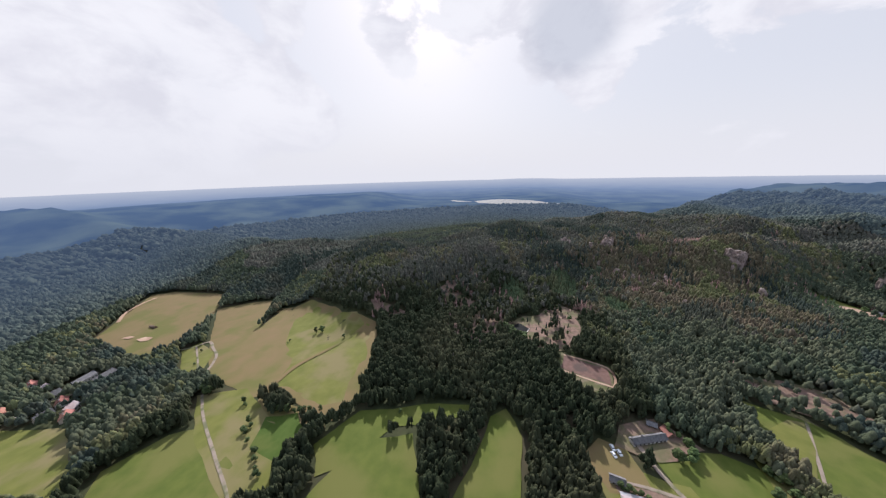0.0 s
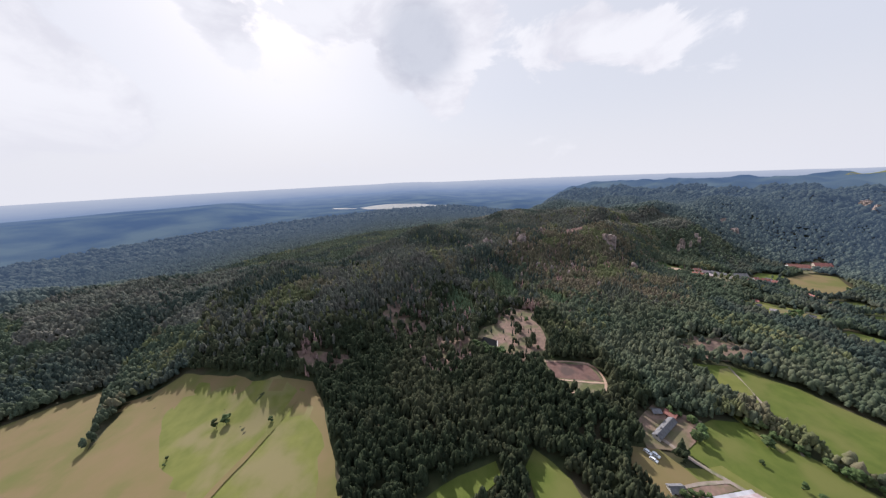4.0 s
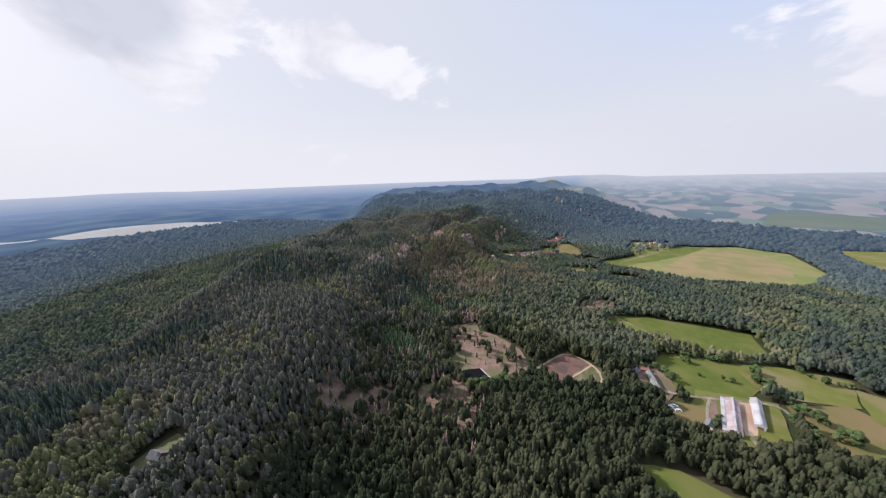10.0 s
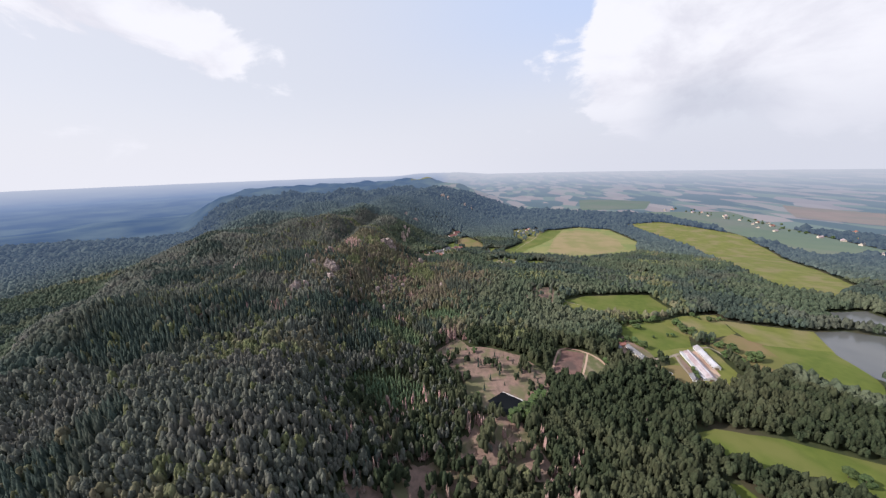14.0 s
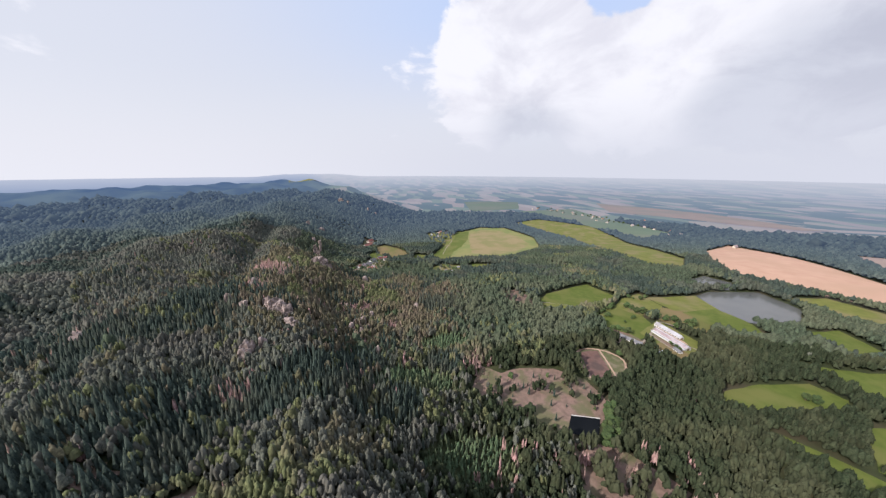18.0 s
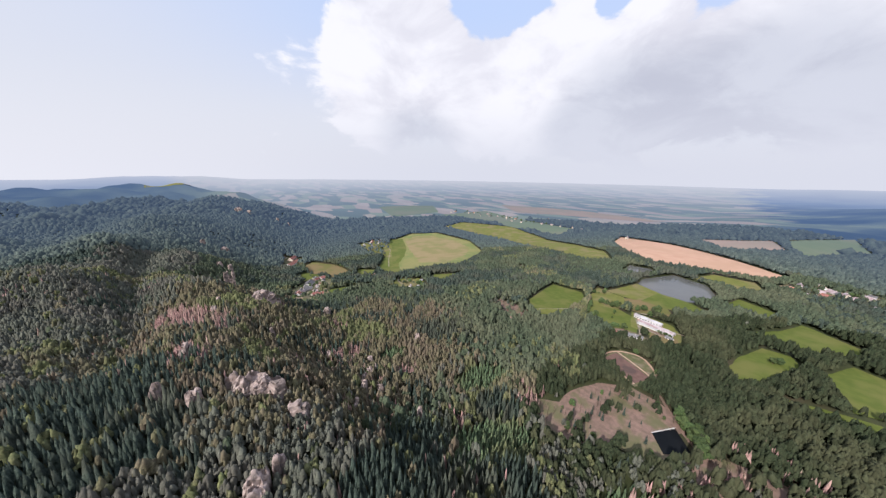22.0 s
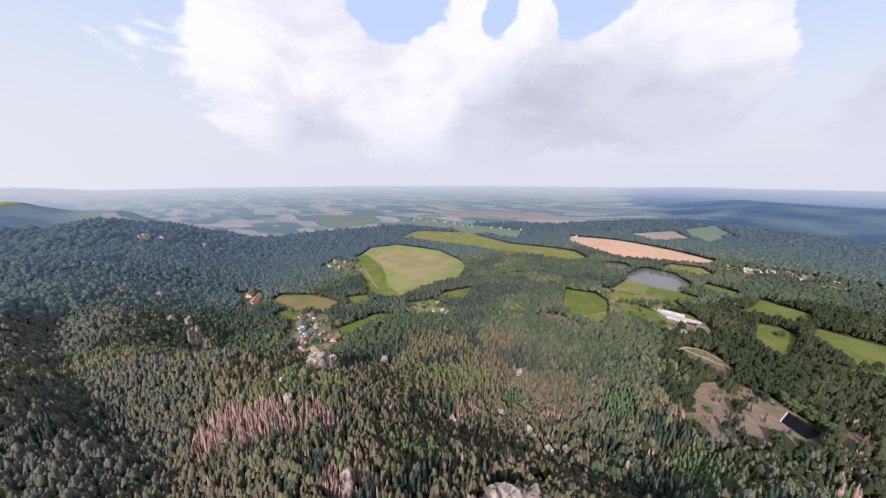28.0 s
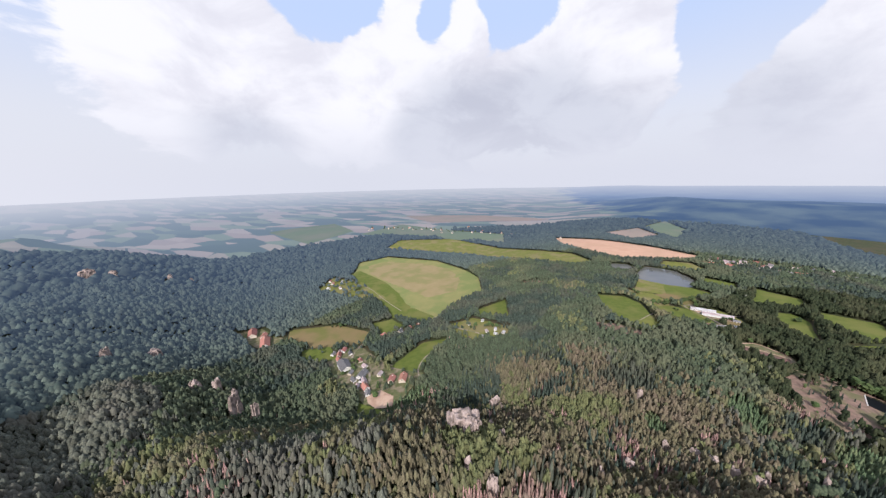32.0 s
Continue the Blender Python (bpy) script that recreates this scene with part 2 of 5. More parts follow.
def edge_x(y):
    return np.interp(y,[-1500,-900,-600,-430,-330,-250,-150,0,100,250,450,650,900,1300,2500],[-100,0,30,105,50,-10,-50,-82,-108,-205,-170,-70,10,0,-400])
def height(x,y):
    """Height of the land: a valley to the east, a wooded sandstone ridge to the west and a plain behind it."""
    x=np.asarray(x,float);y=np.asarray(y,float)
    base=np.interp(y,[-900,-600,-400,-150,0,150,300,800],[-14,-10,3,4,0,-15,-35,-40])+7*soft_step((x-350)/300)
    base=base+3*np.sin(x/97+1)*np.sin(y/113+2)
    top=np.interp(y,[-900,-560,-300,100,600,1200,2500],[14,26,45,46,60,74,40])
    calm=1-.5*soft_step((y+20)/120)
    s=edge_x(y)-x+calm*(14*np.sin(y/41.)+9*np.sin(y/17.+1))
    wide=np.interp(y,[-900,-480,-280,0,200,300,600,900,1300,2500],[110,170,245,370,400,450,950,1200,1500,800])
    back=1-1.1*soft_step((s-wide)/(150+.4*np.clip(y-50,0,900)))
    up=soft_step(s/(120+45*soft_step((y-20)/120)+.35*np.clip(y-200,0,900))+.5)*back
    rough=(11*np.sin(x/47+y/71)*np.sin(y/53-x/90+1)+6*np.sin(x/23+2)*np.sin(y/27+x/60))*soft_step(s/160)
    z=base+(top-base)*up+rough*up
    gully=np.exp(-((x-np.interp(y,[-250,-167,-100,0],[-18,-42,-60,-74]))/17)**2)*soft_step((y+275)/60)*soft_step((40-y)/80)
    z=z-10*gully*up
    gorge=np.exp(-((x-np.interp(y,[-60,80,160,270,400],[-196,-210,-235,-255,-262]))/24)**2)*soft_step((y+90)/90)*soft_step((420-y)/120)
    z=z-20*gorge*up
    kx,ky=x+415,y-1317
    z=z+24*np.exp(-(kx**2/170**2+ky**2/110**2))
    r=np.hypot(x-40,y+200)
    hills=70*soft_step((.26*x-y-540)/500)*soft_step((r-1250)/600)*(1-soft_step((r-2200)/800))
    z=z*(1-.6*soft_step((r-1700)/1400))-10*soft_step((r-1500)/800)
    along=np.clip(((x+1500)*900+(y-500)*850)/(900**2+850**2),0,1)
    z=z+26*np.exp(-((x+1500-900*along)**2+(y-500-850*along)**2)/270**2)
    z=z+hills+95*soft_step((r-2700)/1900)**1.35
    return z


def mesh_from(name, verts, faces, mats, smooth=False, index=None):
    me = bpy.data.meshes.new(name)
    me.from_pydata([tuple(v) for v in verts], [], faces)
    for m in mats:
        me.materials.append(m)
    if index is not None:
        me.polygons.foreach_set("material_index", np.asarray(index, np.int32))
    if smooth:
        me.polygons.foreach_set("use_smooth", np.ones(len(me.polygons), bool))
    me.update()
    return me


def big_mesh(name, verts, tris, mat):
    """A mesh of many triangles, from arrays."""
    me = bpy.data.meshes.new(name)
    me.vertices.add(len(verts))
    me.vertices.foreach_set("co", np.asarray(verts, np.float32).ravel())
    me.loops.add(3 * len(tris))
    me.loops.foreach_set("vertex_index", np.asarray(tris, np.int32).ravel())
    me.polygons.add(len(tris))
    me.polygons.foreach_set("loop_start", np.arange(0, 3 * len(tris), 3, dtype=np.int32))
    me.materials.append(mat)
    me.update(calc_edges=True)
    return me


def painted_haze_share(n, l, geo):
    """Share of painted haze on the far country, by its distance from the middle of the place."""
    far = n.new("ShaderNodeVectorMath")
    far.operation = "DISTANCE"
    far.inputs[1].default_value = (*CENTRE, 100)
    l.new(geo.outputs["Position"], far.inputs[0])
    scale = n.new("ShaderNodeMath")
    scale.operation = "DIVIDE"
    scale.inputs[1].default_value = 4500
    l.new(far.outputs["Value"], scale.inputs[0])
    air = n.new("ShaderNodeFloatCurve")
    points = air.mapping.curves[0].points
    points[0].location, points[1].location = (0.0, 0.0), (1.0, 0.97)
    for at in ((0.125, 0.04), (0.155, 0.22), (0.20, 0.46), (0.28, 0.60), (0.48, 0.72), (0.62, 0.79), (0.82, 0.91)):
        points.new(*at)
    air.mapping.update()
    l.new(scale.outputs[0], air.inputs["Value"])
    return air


def paint_haze(m, colour=(0.050, 0.076, 0.126)):
    """Paints haze over a far material as bluish emission, stronger with distance."""
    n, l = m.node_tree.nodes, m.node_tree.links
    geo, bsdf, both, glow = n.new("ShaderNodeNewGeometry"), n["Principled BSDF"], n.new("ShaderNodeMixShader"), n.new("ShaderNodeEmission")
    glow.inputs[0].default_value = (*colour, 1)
    l.new(painted_haze_share(n, l, geo).outputs[0], both.inputs[0])
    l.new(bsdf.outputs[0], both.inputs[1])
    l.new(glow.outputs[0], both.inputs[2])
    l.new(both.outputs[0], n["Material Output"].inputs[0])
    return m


def distance_material():
    """Far country: woods to the west, a patchwork of fields to the east, and haze painted over both as emission."""
    m = bpy.data.materials.new("hazy_distance")
    m.use_nodes = True
    nt = m.node_tree
    n, l = nt.nodes, nt.links
    bsdf = n["Principled BSDF"]
    bsdf.inputs["Roughness"].default_value, bsdf.inputs["Specular IOR Level"].default_value = 1.0, 0.0
    geo = n.new("ShaderNodeNewGeometry")
    sep = n.new("ShaderNodeSeparateXYZ")
    l.new(geo.outputs["Position"], sep.inputs[0])
    patch = n.new("ShaderNodeTexVoronoi")
    patch.inputs["Scale"].default_value = 1.0
    patch.inputs["Randomness"].default_value = 0.9
    flat = n.new("ShaderNodeCombineXYZ")
    l.new(sep.outputs[0], flat.inputs[0])
    l.new(sep.outputs[1], flat.inputs[1])
    lay = n.new("ShaderNodeMapping")
    lay.inputs["Rotation"].default_value, lay.inputs["Scale"].default_value = (0, 0, 0.6), (1 / 75, 1 / 190, 1)
    l.new(flat.outputs[0], lay.inputs["Vector"])
    l.new(lay.outputs[0], patch.inputs["Vector"])
    pick = n.new("ShaderNodeValToRGB")
    pick.color_ramp.interpolation = "CONSTANT"
    els = pick.color_ramp.elements
    els[0].position, els[0].color = 0.0, (0.035, 0.06, 0.03, 1)
    els[1].position, els[1].color = 0.30, (0.30, 0.215, 0.155, 1)
    for pos, colour in ((0.44, (0.14, 0.17, 0.08, 1)), (0.62, (0.31, 0.25, 0.17, 1)), (0.74, (0.05, 0.08, 0.04, 1)), (0.90, (0.36, 0.27, 0.20, 1))):
        e = els.new(pos)
        e.color = colour
    grey = n.new("ShaderNodeSeparateColor")
    l.new(patch.outputs["Color"], grey.inputs[0])
    l.new(grey.outputs[0], pick.inputs[0])
    wood = n.new("ShaderNodeTexNoise")
    wood.inputs["Scale"].default_value, wood.inputs["Detail"].default_value = 1 / 190, 9.0
    l.new(geo.outputs["Position"], wood.inputs["Vector"])
    woods = n.new("ShaderNodeValToRGB")
    woods.color_ramp.elements[0].color, woods.color_ramp.elements[1].color = (0.008, 0.018, 0.014, 1), (0.10, 0.12, 0.07, 1)
    woods.color_ramp.elements[0].position, woods.color_ramp.elements[1].position = 0.40, 0.64
    l.new(wood.outputs[0], woods.inputs[0])
    # east of the ridge lie the fields
    east = n.new("ShaderNodeMapRange")
    east.inputs["From Min"].default_value, east.inputs["From Max"].default_value = -150, 50
    bend = n.new("ShaderNodeMath")
    bend.operation = "MULTIPLY_ADD"
    l.new(sep.outputs[1], bend.inputs[0])
    bend.inputs[1].default_value = 0.20
    l.new(sep.outputs[0], bend.inputs[2])
    l.new(bend.outputs[0], east.inputs[0])
    # wooded hills again to the south-east
    bend_south = n.new("ShaderNodeMath")
    bend_south.operation = "MULTIPLY_ADD"
    l.new(sep.outputs[0], bend_south.inputs[0])
    bend_south.inputs[1].default_value = -0.26
    l.new(sep.outputs[1], bend_south.inputs[2])
    ragged_edge = n.new("ShaderNodeMath")
    ragged_edge.operation = "MULTIPLY_ADD"
    l.new(wood.outputs[0], ragged_edge.inputs[0])
    ragged_edge.inputs[1].default_value = 900
    l.new(bend_south.outputs[0], ragged_edge.inputs[2])
    north = n.new("ShaderNodeMapRange")
    north.inputs["From Min"].default_value, north.inputs["From Max"].default_value = -200, 20
    l.new(ragged_edge.outputs[0], north.inputs[0])
    both_ways = n.new("ShaderNodeMath")
    both_ways.operation = "MULTIPLY"
    l.new(east.outputs[0], both_ways.inputs[0])
    l.new(north.outputs[0], both_ways.inputs[1])
    fields = both_ways.outputs[0]
    mix = n.new("ShaderNodeMix")
    mix.data_type = "RGBA"
    l.new(fields, mix.inputs[0])
    l.new(woods.outputs[0], mix.inputs[6])
    l.new(pick.outputs[0], mix.inputs[7])
    haze = painted_haze_share(n, l, geo)
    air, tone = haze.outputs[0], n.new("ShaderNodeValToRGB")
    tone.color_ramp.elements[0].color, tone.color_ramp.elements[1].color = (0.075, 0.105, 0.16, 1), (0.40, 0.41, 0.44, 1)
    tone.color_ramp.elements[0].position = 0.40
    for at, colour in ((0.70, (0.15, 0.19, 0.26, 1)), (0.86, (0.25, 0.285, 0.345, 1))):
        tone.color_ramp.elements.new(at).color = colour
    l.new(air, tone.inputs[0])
    # the painted haze is bluer and deeper over the woods than over the pale fields
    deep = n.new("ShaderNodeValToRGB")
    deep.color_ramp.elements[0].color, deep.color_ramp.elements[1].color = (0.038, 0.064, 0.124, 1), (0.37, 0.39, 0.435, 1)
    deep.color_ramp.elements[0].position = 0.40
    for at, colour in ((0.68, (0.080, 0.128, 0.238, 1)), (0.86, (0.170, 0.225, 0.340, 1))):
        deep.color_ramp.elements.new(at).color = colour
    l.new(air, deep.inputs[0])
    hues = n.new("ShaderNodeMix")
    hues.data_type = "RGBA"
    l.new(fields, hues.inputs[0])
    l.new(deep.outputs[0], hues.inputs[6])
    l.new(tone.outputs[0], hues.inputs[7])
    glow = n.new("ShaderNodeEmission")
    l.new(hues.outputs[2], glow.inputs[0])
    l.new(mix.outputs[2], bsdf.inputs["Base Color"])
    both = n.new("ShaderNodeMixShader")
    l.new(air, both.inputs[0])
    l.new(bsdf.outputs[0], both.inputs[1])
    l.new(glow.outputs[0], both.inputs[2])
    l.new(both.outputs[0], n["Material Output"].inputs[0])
    return m


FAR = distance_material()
# far trees and far fields get a bluish emission as painted haze
paint_haze(FARWOOD)
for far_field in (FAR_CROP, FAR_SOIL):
    paint_haze(far_field, (0.10, 0.13, 0.16))


def ground():
    rings = np.concatenate([np.arange(0, 900, 11.0), np.geomspace(900, 4560, 70)])[1:]
    turns = np.linspace(0, 2 * math.pi, 360, endpoint=False)
    r, a = np.meshgrid(rings, turns, indexing="ij")
    x, y = CENTRE[0] + r * np.cos(a), CENTRE[1] + r * np.sin(a)
    v = np.stack([x, y, height(x, y)], -1).reshape(-1, 3)
    v = np.vstack([v, [[*CENTRE, height(*CENTRE)]]])
    k, q = len(turns), len(rings)
    i, j = np.meshgrid(np.arange(q - 1), np.arange(k), indexing="ij")
    quads = np.stack([i * k + j, (i + 1) * k + j, (i + 1) * k + (j + 1) % k, i * k + (j + 1) % k], -1).reshape(-1, 4)
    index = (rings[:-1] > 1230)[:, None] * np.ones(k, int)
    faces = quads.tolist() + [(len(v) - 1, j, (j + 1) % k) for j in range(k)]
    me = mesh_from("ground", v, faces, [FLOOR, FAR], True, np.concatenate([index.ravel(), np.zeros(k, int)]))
    tagged(new("ground", me), "forest floor and far country under painted haze out to the horizon", "ground", kind="structure")


ground()


def clip_half(poly, axis, value, keep_less):
    out = []
    for (p, q) in zip(poly, poly[1:] + poly[:1]):
        a, b = (p[axis] - value, q[axis] - value) if not keep_less else (value - p[axis], value - q[axis])
        if a >= 0:
            out.append(p)
        if (a >= 0) != (b >= 0):
            t = a / (a - b)
            out.append((p[0] + t * (q[0] - p[0]), p[1] + t * (q[1] - p[1])))
    return out


def ragged(poly, step=9.0, wobble=1.6):
    """The outline with its sides broken into short, slightly uneven stretches."""
    out = []
    for p, q in zip(poly, poly[1:] + poly[:1]):
        k = max(1, int(math.dist(p, q) / step))
        for i in range(k):
            x, y = p[0] + (q[0] - p[0]) * i / k, p[1] + (q[1] - p[1]) * i / k
            out.append((x + wobble * noise.noise((x / 11, y / 11, 3)), y + wobble * noise.noise((x / 11, y / 11, 8))))
    return out


def widened(poly, by):
    """The outline pushed outwards."""
    area = sum(p[0] * q[1] - q[0] * p[1] for p, q in zip(poly, poly[1:] + poly[:1]))
    out = []
    for a, p, c in zip(poly[-1:] + poly[:-1], poly, poly[1:] + poly[:1]):
        d = Vector((c[0] - a[0], c[1] - a[1])).normalized() * (by if area > 0 else -by)
        out.append((p[0] + d.y, p[1] - d.x))
    return out


CLEARED = []  # outlines in which no forest tree stands
LIFT = [0.30]


def draped(name, poly, mat, label, category, cell=11.0, lift=None, kind="structure", wobble=1.6, clear=True, grow=4.0, sparse=0.0):
    """A sheet of land with that outline, lying on the ground."""
    poly = ragged(widened(poly, grow), 9.0, wobble)
    if clear:
        CLEARED.append((np.array(widened(poly, 2.5)), sparse))
    if lift is None:
        LIFT[0] += 0.012
        lift = LIFT[0]
    xs, ys = [p[0] for p in poly], [p[1] for p in poly]
    verts, faces, at = [], [], {}
    for i in range(int(min(xs) // cell), int(max(xs) // cell) + 1):
        col = clip_half(clip_half(poly, 0, i * cell, False), 0, (i + 1) * cell, True)
        if len(col) < 3:
            continue
        for j in range(int(min(ys) // cell), int(max(ys) // cell) + 1):
            bit = clip_half(clip_half(col, 1, j * cell, False), 1, (j + 1) * cell, True)
            ring = []
            for p in bit:
                key = (round(p[0], 2), round(p[1], 2))
                if key not in at:
                    at[key] = len(verts)
                    verts.append((p[0], p[1], 0))
                if not ring or ring[-1] != at[key]:
                    ring.append(at[key])
            if len(ring) > 1 and ring[0] == ring[-1]:
                ring.pop()
            if len(set(ring)) == len(ring) >= 3:
                faces.append(ring)
    v = np.array(verts)
    v[:, 2] = height(v[:, 0], v[:, 1]) + lift
    return tagged(new(name, mesh_from(name, v, faces, [mat], True)), label, category, kind=kind)


def strip(name, line, width, mat, label, category="track", lift=0.62):
    """A track of that width along a line."""
    pts = [Vector((*p, 0)) for p in line]
    fine = []
    for i in range(len(pts) - 1):
        p0, p1, p2, p3 = pts[max(i - 1, 0)], pts[i], pts[i + 1], pts[min(i + 2, len(pts) - 1)]
        k = max(2, int((p2 - p1).length / 5))
        for s in range(k):
            t = s / k
            fine.append(0.5 * (2 * p1 + (p2 - p0) * t + (2 * p0 - 5 * p1 + 4 * p2 - p3) * t * t + (3 * p1 - p0 - 3 * p2 + p3) * t**3))
    fine.append(pts[-1])
    verts = []
    for i, p in enumerate(fine):
        d = (fine[min(i + 1, len(fine) - 1)] - fine[max(i - 1, 0)]).normalized()
        side = Vector((-d.y, d.x, 0)) * width / 2 * (1 + 0.25 * noise.noise(p / 9))
        verts += [p + side, p - side]
    v = np.array([tuple(p) for p in verts])
    v[:, 2] = height(v[:, 0], v[:, 1]) + lift
    faces = [(2 * i, 2 * i + 1, 2 * i + 3, 2 * i + 2) for i in range(len(fine) - 1)]
    for i in range(0, len(fine) - 1, 2):
        j = min(i + 3, len(fine) - 1)
        CLEARED.append((v[[2 * i, 2 * i + 1, 2 * j + 1, 2 * j], :2], 0.0))
    return tagged(new(name, mesh_from(name, v, faces, [mat], True)), label, category, kind="structure")


# ---- fields, meadows, clearings and water ----
draped("meadow", [(127, -648), (101, -615), (90, -595), (157, -547), (159, -538), (110, -549), (98, -520), (116, -469), (136, -439), (136, -400), (155, -390), (244, -357), (260, -362), (255, -391), (244, -417), (253, -437), (240, -503), (193, -569)], DRY, "dry tan hillside pasture with green patches", "meadow")
draped("meadow", [(134, -512), (108, -499), (128, -444), (140, -402), (194, -377), (247, -367), (254, -376), (242, -418), (245, -432), (213, -441), (184, -478)], MEADOW, "olive green part of the hillside pasture", "meadow", clear=False, grow=0, wobble=5.0)
draped("meadow", [(252, -436), (259, -407), (261, -374), (269, -361), (271, -376), (269, -400), (275, -405), (262, -427)], DRY, "worn tan strip between two meadows", "meadow", clear=False, grow=0)
strip("path", [(252, -431), (219, -433), (186, -420), (142, -405)], 4.5, DRY, "worn pale path across the pasture", "path", lift=0.9)
draped("meadow", [(110, -813), (99, -787), (90, -691), (161, -629), (209, -607), (232, -606), (220, -720)], DRY, "dry tan hillside pasture beside the hedgerow", "meadow")
draped("meadow", [(335, -461), (325, -471), (300, -461), (293, -448), (307, -401), (317, -377), (345, -390)], LUSH, "bright green mown meadow", "meadow")
draped("meadow", [(263, -484), (254, -453), (279, -398), (314, -366), (318, -382), (295, -437)], MEADOW, "green meadow with a worn track", "meadow")
draped("meadow", [(291, -395), (273, -404), (268, -390), (278, -374), (294, -378)], DEEP, "lush dark green patch of meadow", "meadow")
draped("meadow", [(282, -360), (251, -347), (243, -323), (233, -305), (226, -272), (236, -272), (247, -292), (258, -318), (284, -330), (298, -345)], LUSH, "bright green meadow between two woods", "meadow", grow=0)
draped("meadow", [(322, -606), (313, -556), (331, -502), (338, -472), (348, -518), (380, -600)], MEADOW, "green meadow beside the hamlet", "meadow")
draped("meadow", [(212, -583), (202, -582), (216, -544), (247, -518), (242, -536)], MEADOW, "small green meadow ringed by a track", "meadow")
draped("field", [(188, -56), (216, -36), (252, -25), (297, -12), (302, -54), (283, -72), (236, -82), (202, -86), (178, -82)], LUSH, "bright green meadow edged by woods", "field")
draped("field", [(229, -123), (233, -111), (266, -95), (279, -90), (287, -116), (278, -140), (262, -149), (238, -160)], LUSH, "bright green meadow beside the farm", "field")
draped("field", [(281, -89), (313, -70), (346, -60), (339, -97), (308, -113), (290, -113)], MEADOW, "green and tan striped meadow", "field")
draped("field", [(306, -131), (337, -105), (356, -120), (345, -150), (328, -160), (310, -168)], DRY, "tan mown meadow beside the track", "field")
draped("field", [(135, 330), (112, 226), (175, 232), (255, 200), (345, 245), (400, 300), (450, 420), (435, 600), (355, 640), (265, 570), (215, 440), (170, 365)], CROP, "large ripening crop field on a gentle rise", "field")
draped("field", [(215, 300), (255, 258), (330, 285), (395, 350), (410, 440), (395, 560), (340, 590), (285, 530), (245, 420)], STUBBLE, "browner ripe middle of the crop field", "field", clear=False, wobble=5.0)
draped("field", [(110, 240), (128, 238), (162, 326), (198, 372), (240, 446), (288, 582), (265, 570), (250, 575), (195, 450), (145, 365), (112, 310)], LUSH, "green strip along the crop field", "field")
draped("clearing", [(-12, 435), (38, 379), (47, 309), (18, 303), (-22, 354), (-28, 408)], DRY, "tan meadow behind the hamlet", "meadow")
draped("clearing", [(-17, 207), (46, 201), (63, 175), (22, 176), (-16, 174)], LUSH, "bright green meadow with a footpath", "meadow")
draped("clearing", [(106, 190), (135, 165), (118, 98), (91, 98), (63, 141)], MEADOW, "garden allotments with sheds", "meadow", sparse=0.05)
draped("clearing", [(72, 328), (99, 308), (83, 270), (56, 282)], LUSH, "green garden behind the houses", "meadow")
draped("clearing", [(170, 166), (221, 139), (153, 113), (150, 153)], LUSH, "small green forest meadow", "meadow")
draped("clearing", [(135, 549), (209, 593), (216, 499), (167, 382), (136, 431)], MEADOW, "green hillside gardens with cottages", "meadow", sparse=0.08)
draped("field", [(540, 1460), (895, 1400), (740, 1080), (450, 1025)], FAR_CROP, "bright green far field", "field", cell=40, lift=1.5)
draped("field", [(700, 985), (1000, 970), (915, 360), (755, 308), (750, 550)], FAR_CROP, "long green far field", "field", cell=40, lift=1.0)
draped("field", [(830, 140), (800, 60), (745, -60), (690, -150), (640, -225), (592, -200), (568, -130), (550, -45), (600, 20), (700, 100)], PLOUGH, "orange ploughed field between hedges", "field", cell=30)
draped("meadow", [(226, -248), (244, -239), (280, -240), (319, -248), (322, -262), (302, -269), (272, -260), (248, -254), (234, -252)], LUSH, "bright green meadow enclosed by woods", "meadow")
draped("meadow", [(345, -225), (387, -251), (426, -260), (400, -300), (358, -290), (340, -262)], LUSH, "bright green meadow near the lake", "meadow")
draped("meadow", [(300, -286), (345, -300), (330, -345), (275, -330), (262, -305)], LUSH, "bright green meadow behind the wood", "meadow")
draped("lake", [(412, -90), (445, -84), (501, -105), (487, -152), (447, -172), (415, -170), (393, -152), (402, -112)], WATER, "grey still lake among trees", "water", cell=25)
draped("clearing", [(52, -192), (64, -170), (76, -182), (95, -180), (124, -187), (140, -201), (141, -226), (130, -238), (112, -230), (96, -242), (86, -232), (78, -215), (60, -205)], SOIL, "bare pinkish brown clearing with a few thin trees", "clearing", sparse=0.05, wobble=4.0)
draped("clearing", [(98, -250), (119, -255), (138, -287), (110, -290), (90, -275)], SOIL, "bare brown strip of felled forest", "clearing", sparse=0.42)
draped("clearing", [(37, -327), (51, -322), (87, -273), (102, -285), (72, -324), (48, -341)], SOIL, "bare brown strip of felled pines", "clearing", sparse=0.42)
draped("pond", [(109, -229), (127, -236), (113, -250), (98, -240)], BLACK_WATER, "dark rectangular forest pond", "water", lift=0.9, grow=0.3)
draped("meadow", [(160, -166), (191, -168), (195, -190), (172, -209), (147, -201)], GARDEN, "rough grass round the drained basin", "meadow", lift=0.75, grow=0.5)
strip("bank", [(149, -200), (161, -167), (184, -168), (195, -186), (176, -208)], 1.9, SAND, "pale sandy bank round the drained basin", "bank", lift=1.0)
strip("bank", [(184, -168), (178, -186), (170, -206)], 1.6, SAND, "pale sandy bank beside the basin", "bank", lift=1.05)
draped("basin", [(162, -168), (182, -169), (169, -204), (150, -199)], MUD, "dark brown muddy floor of the drained basin", "basin", lift=0.85, grow=0)
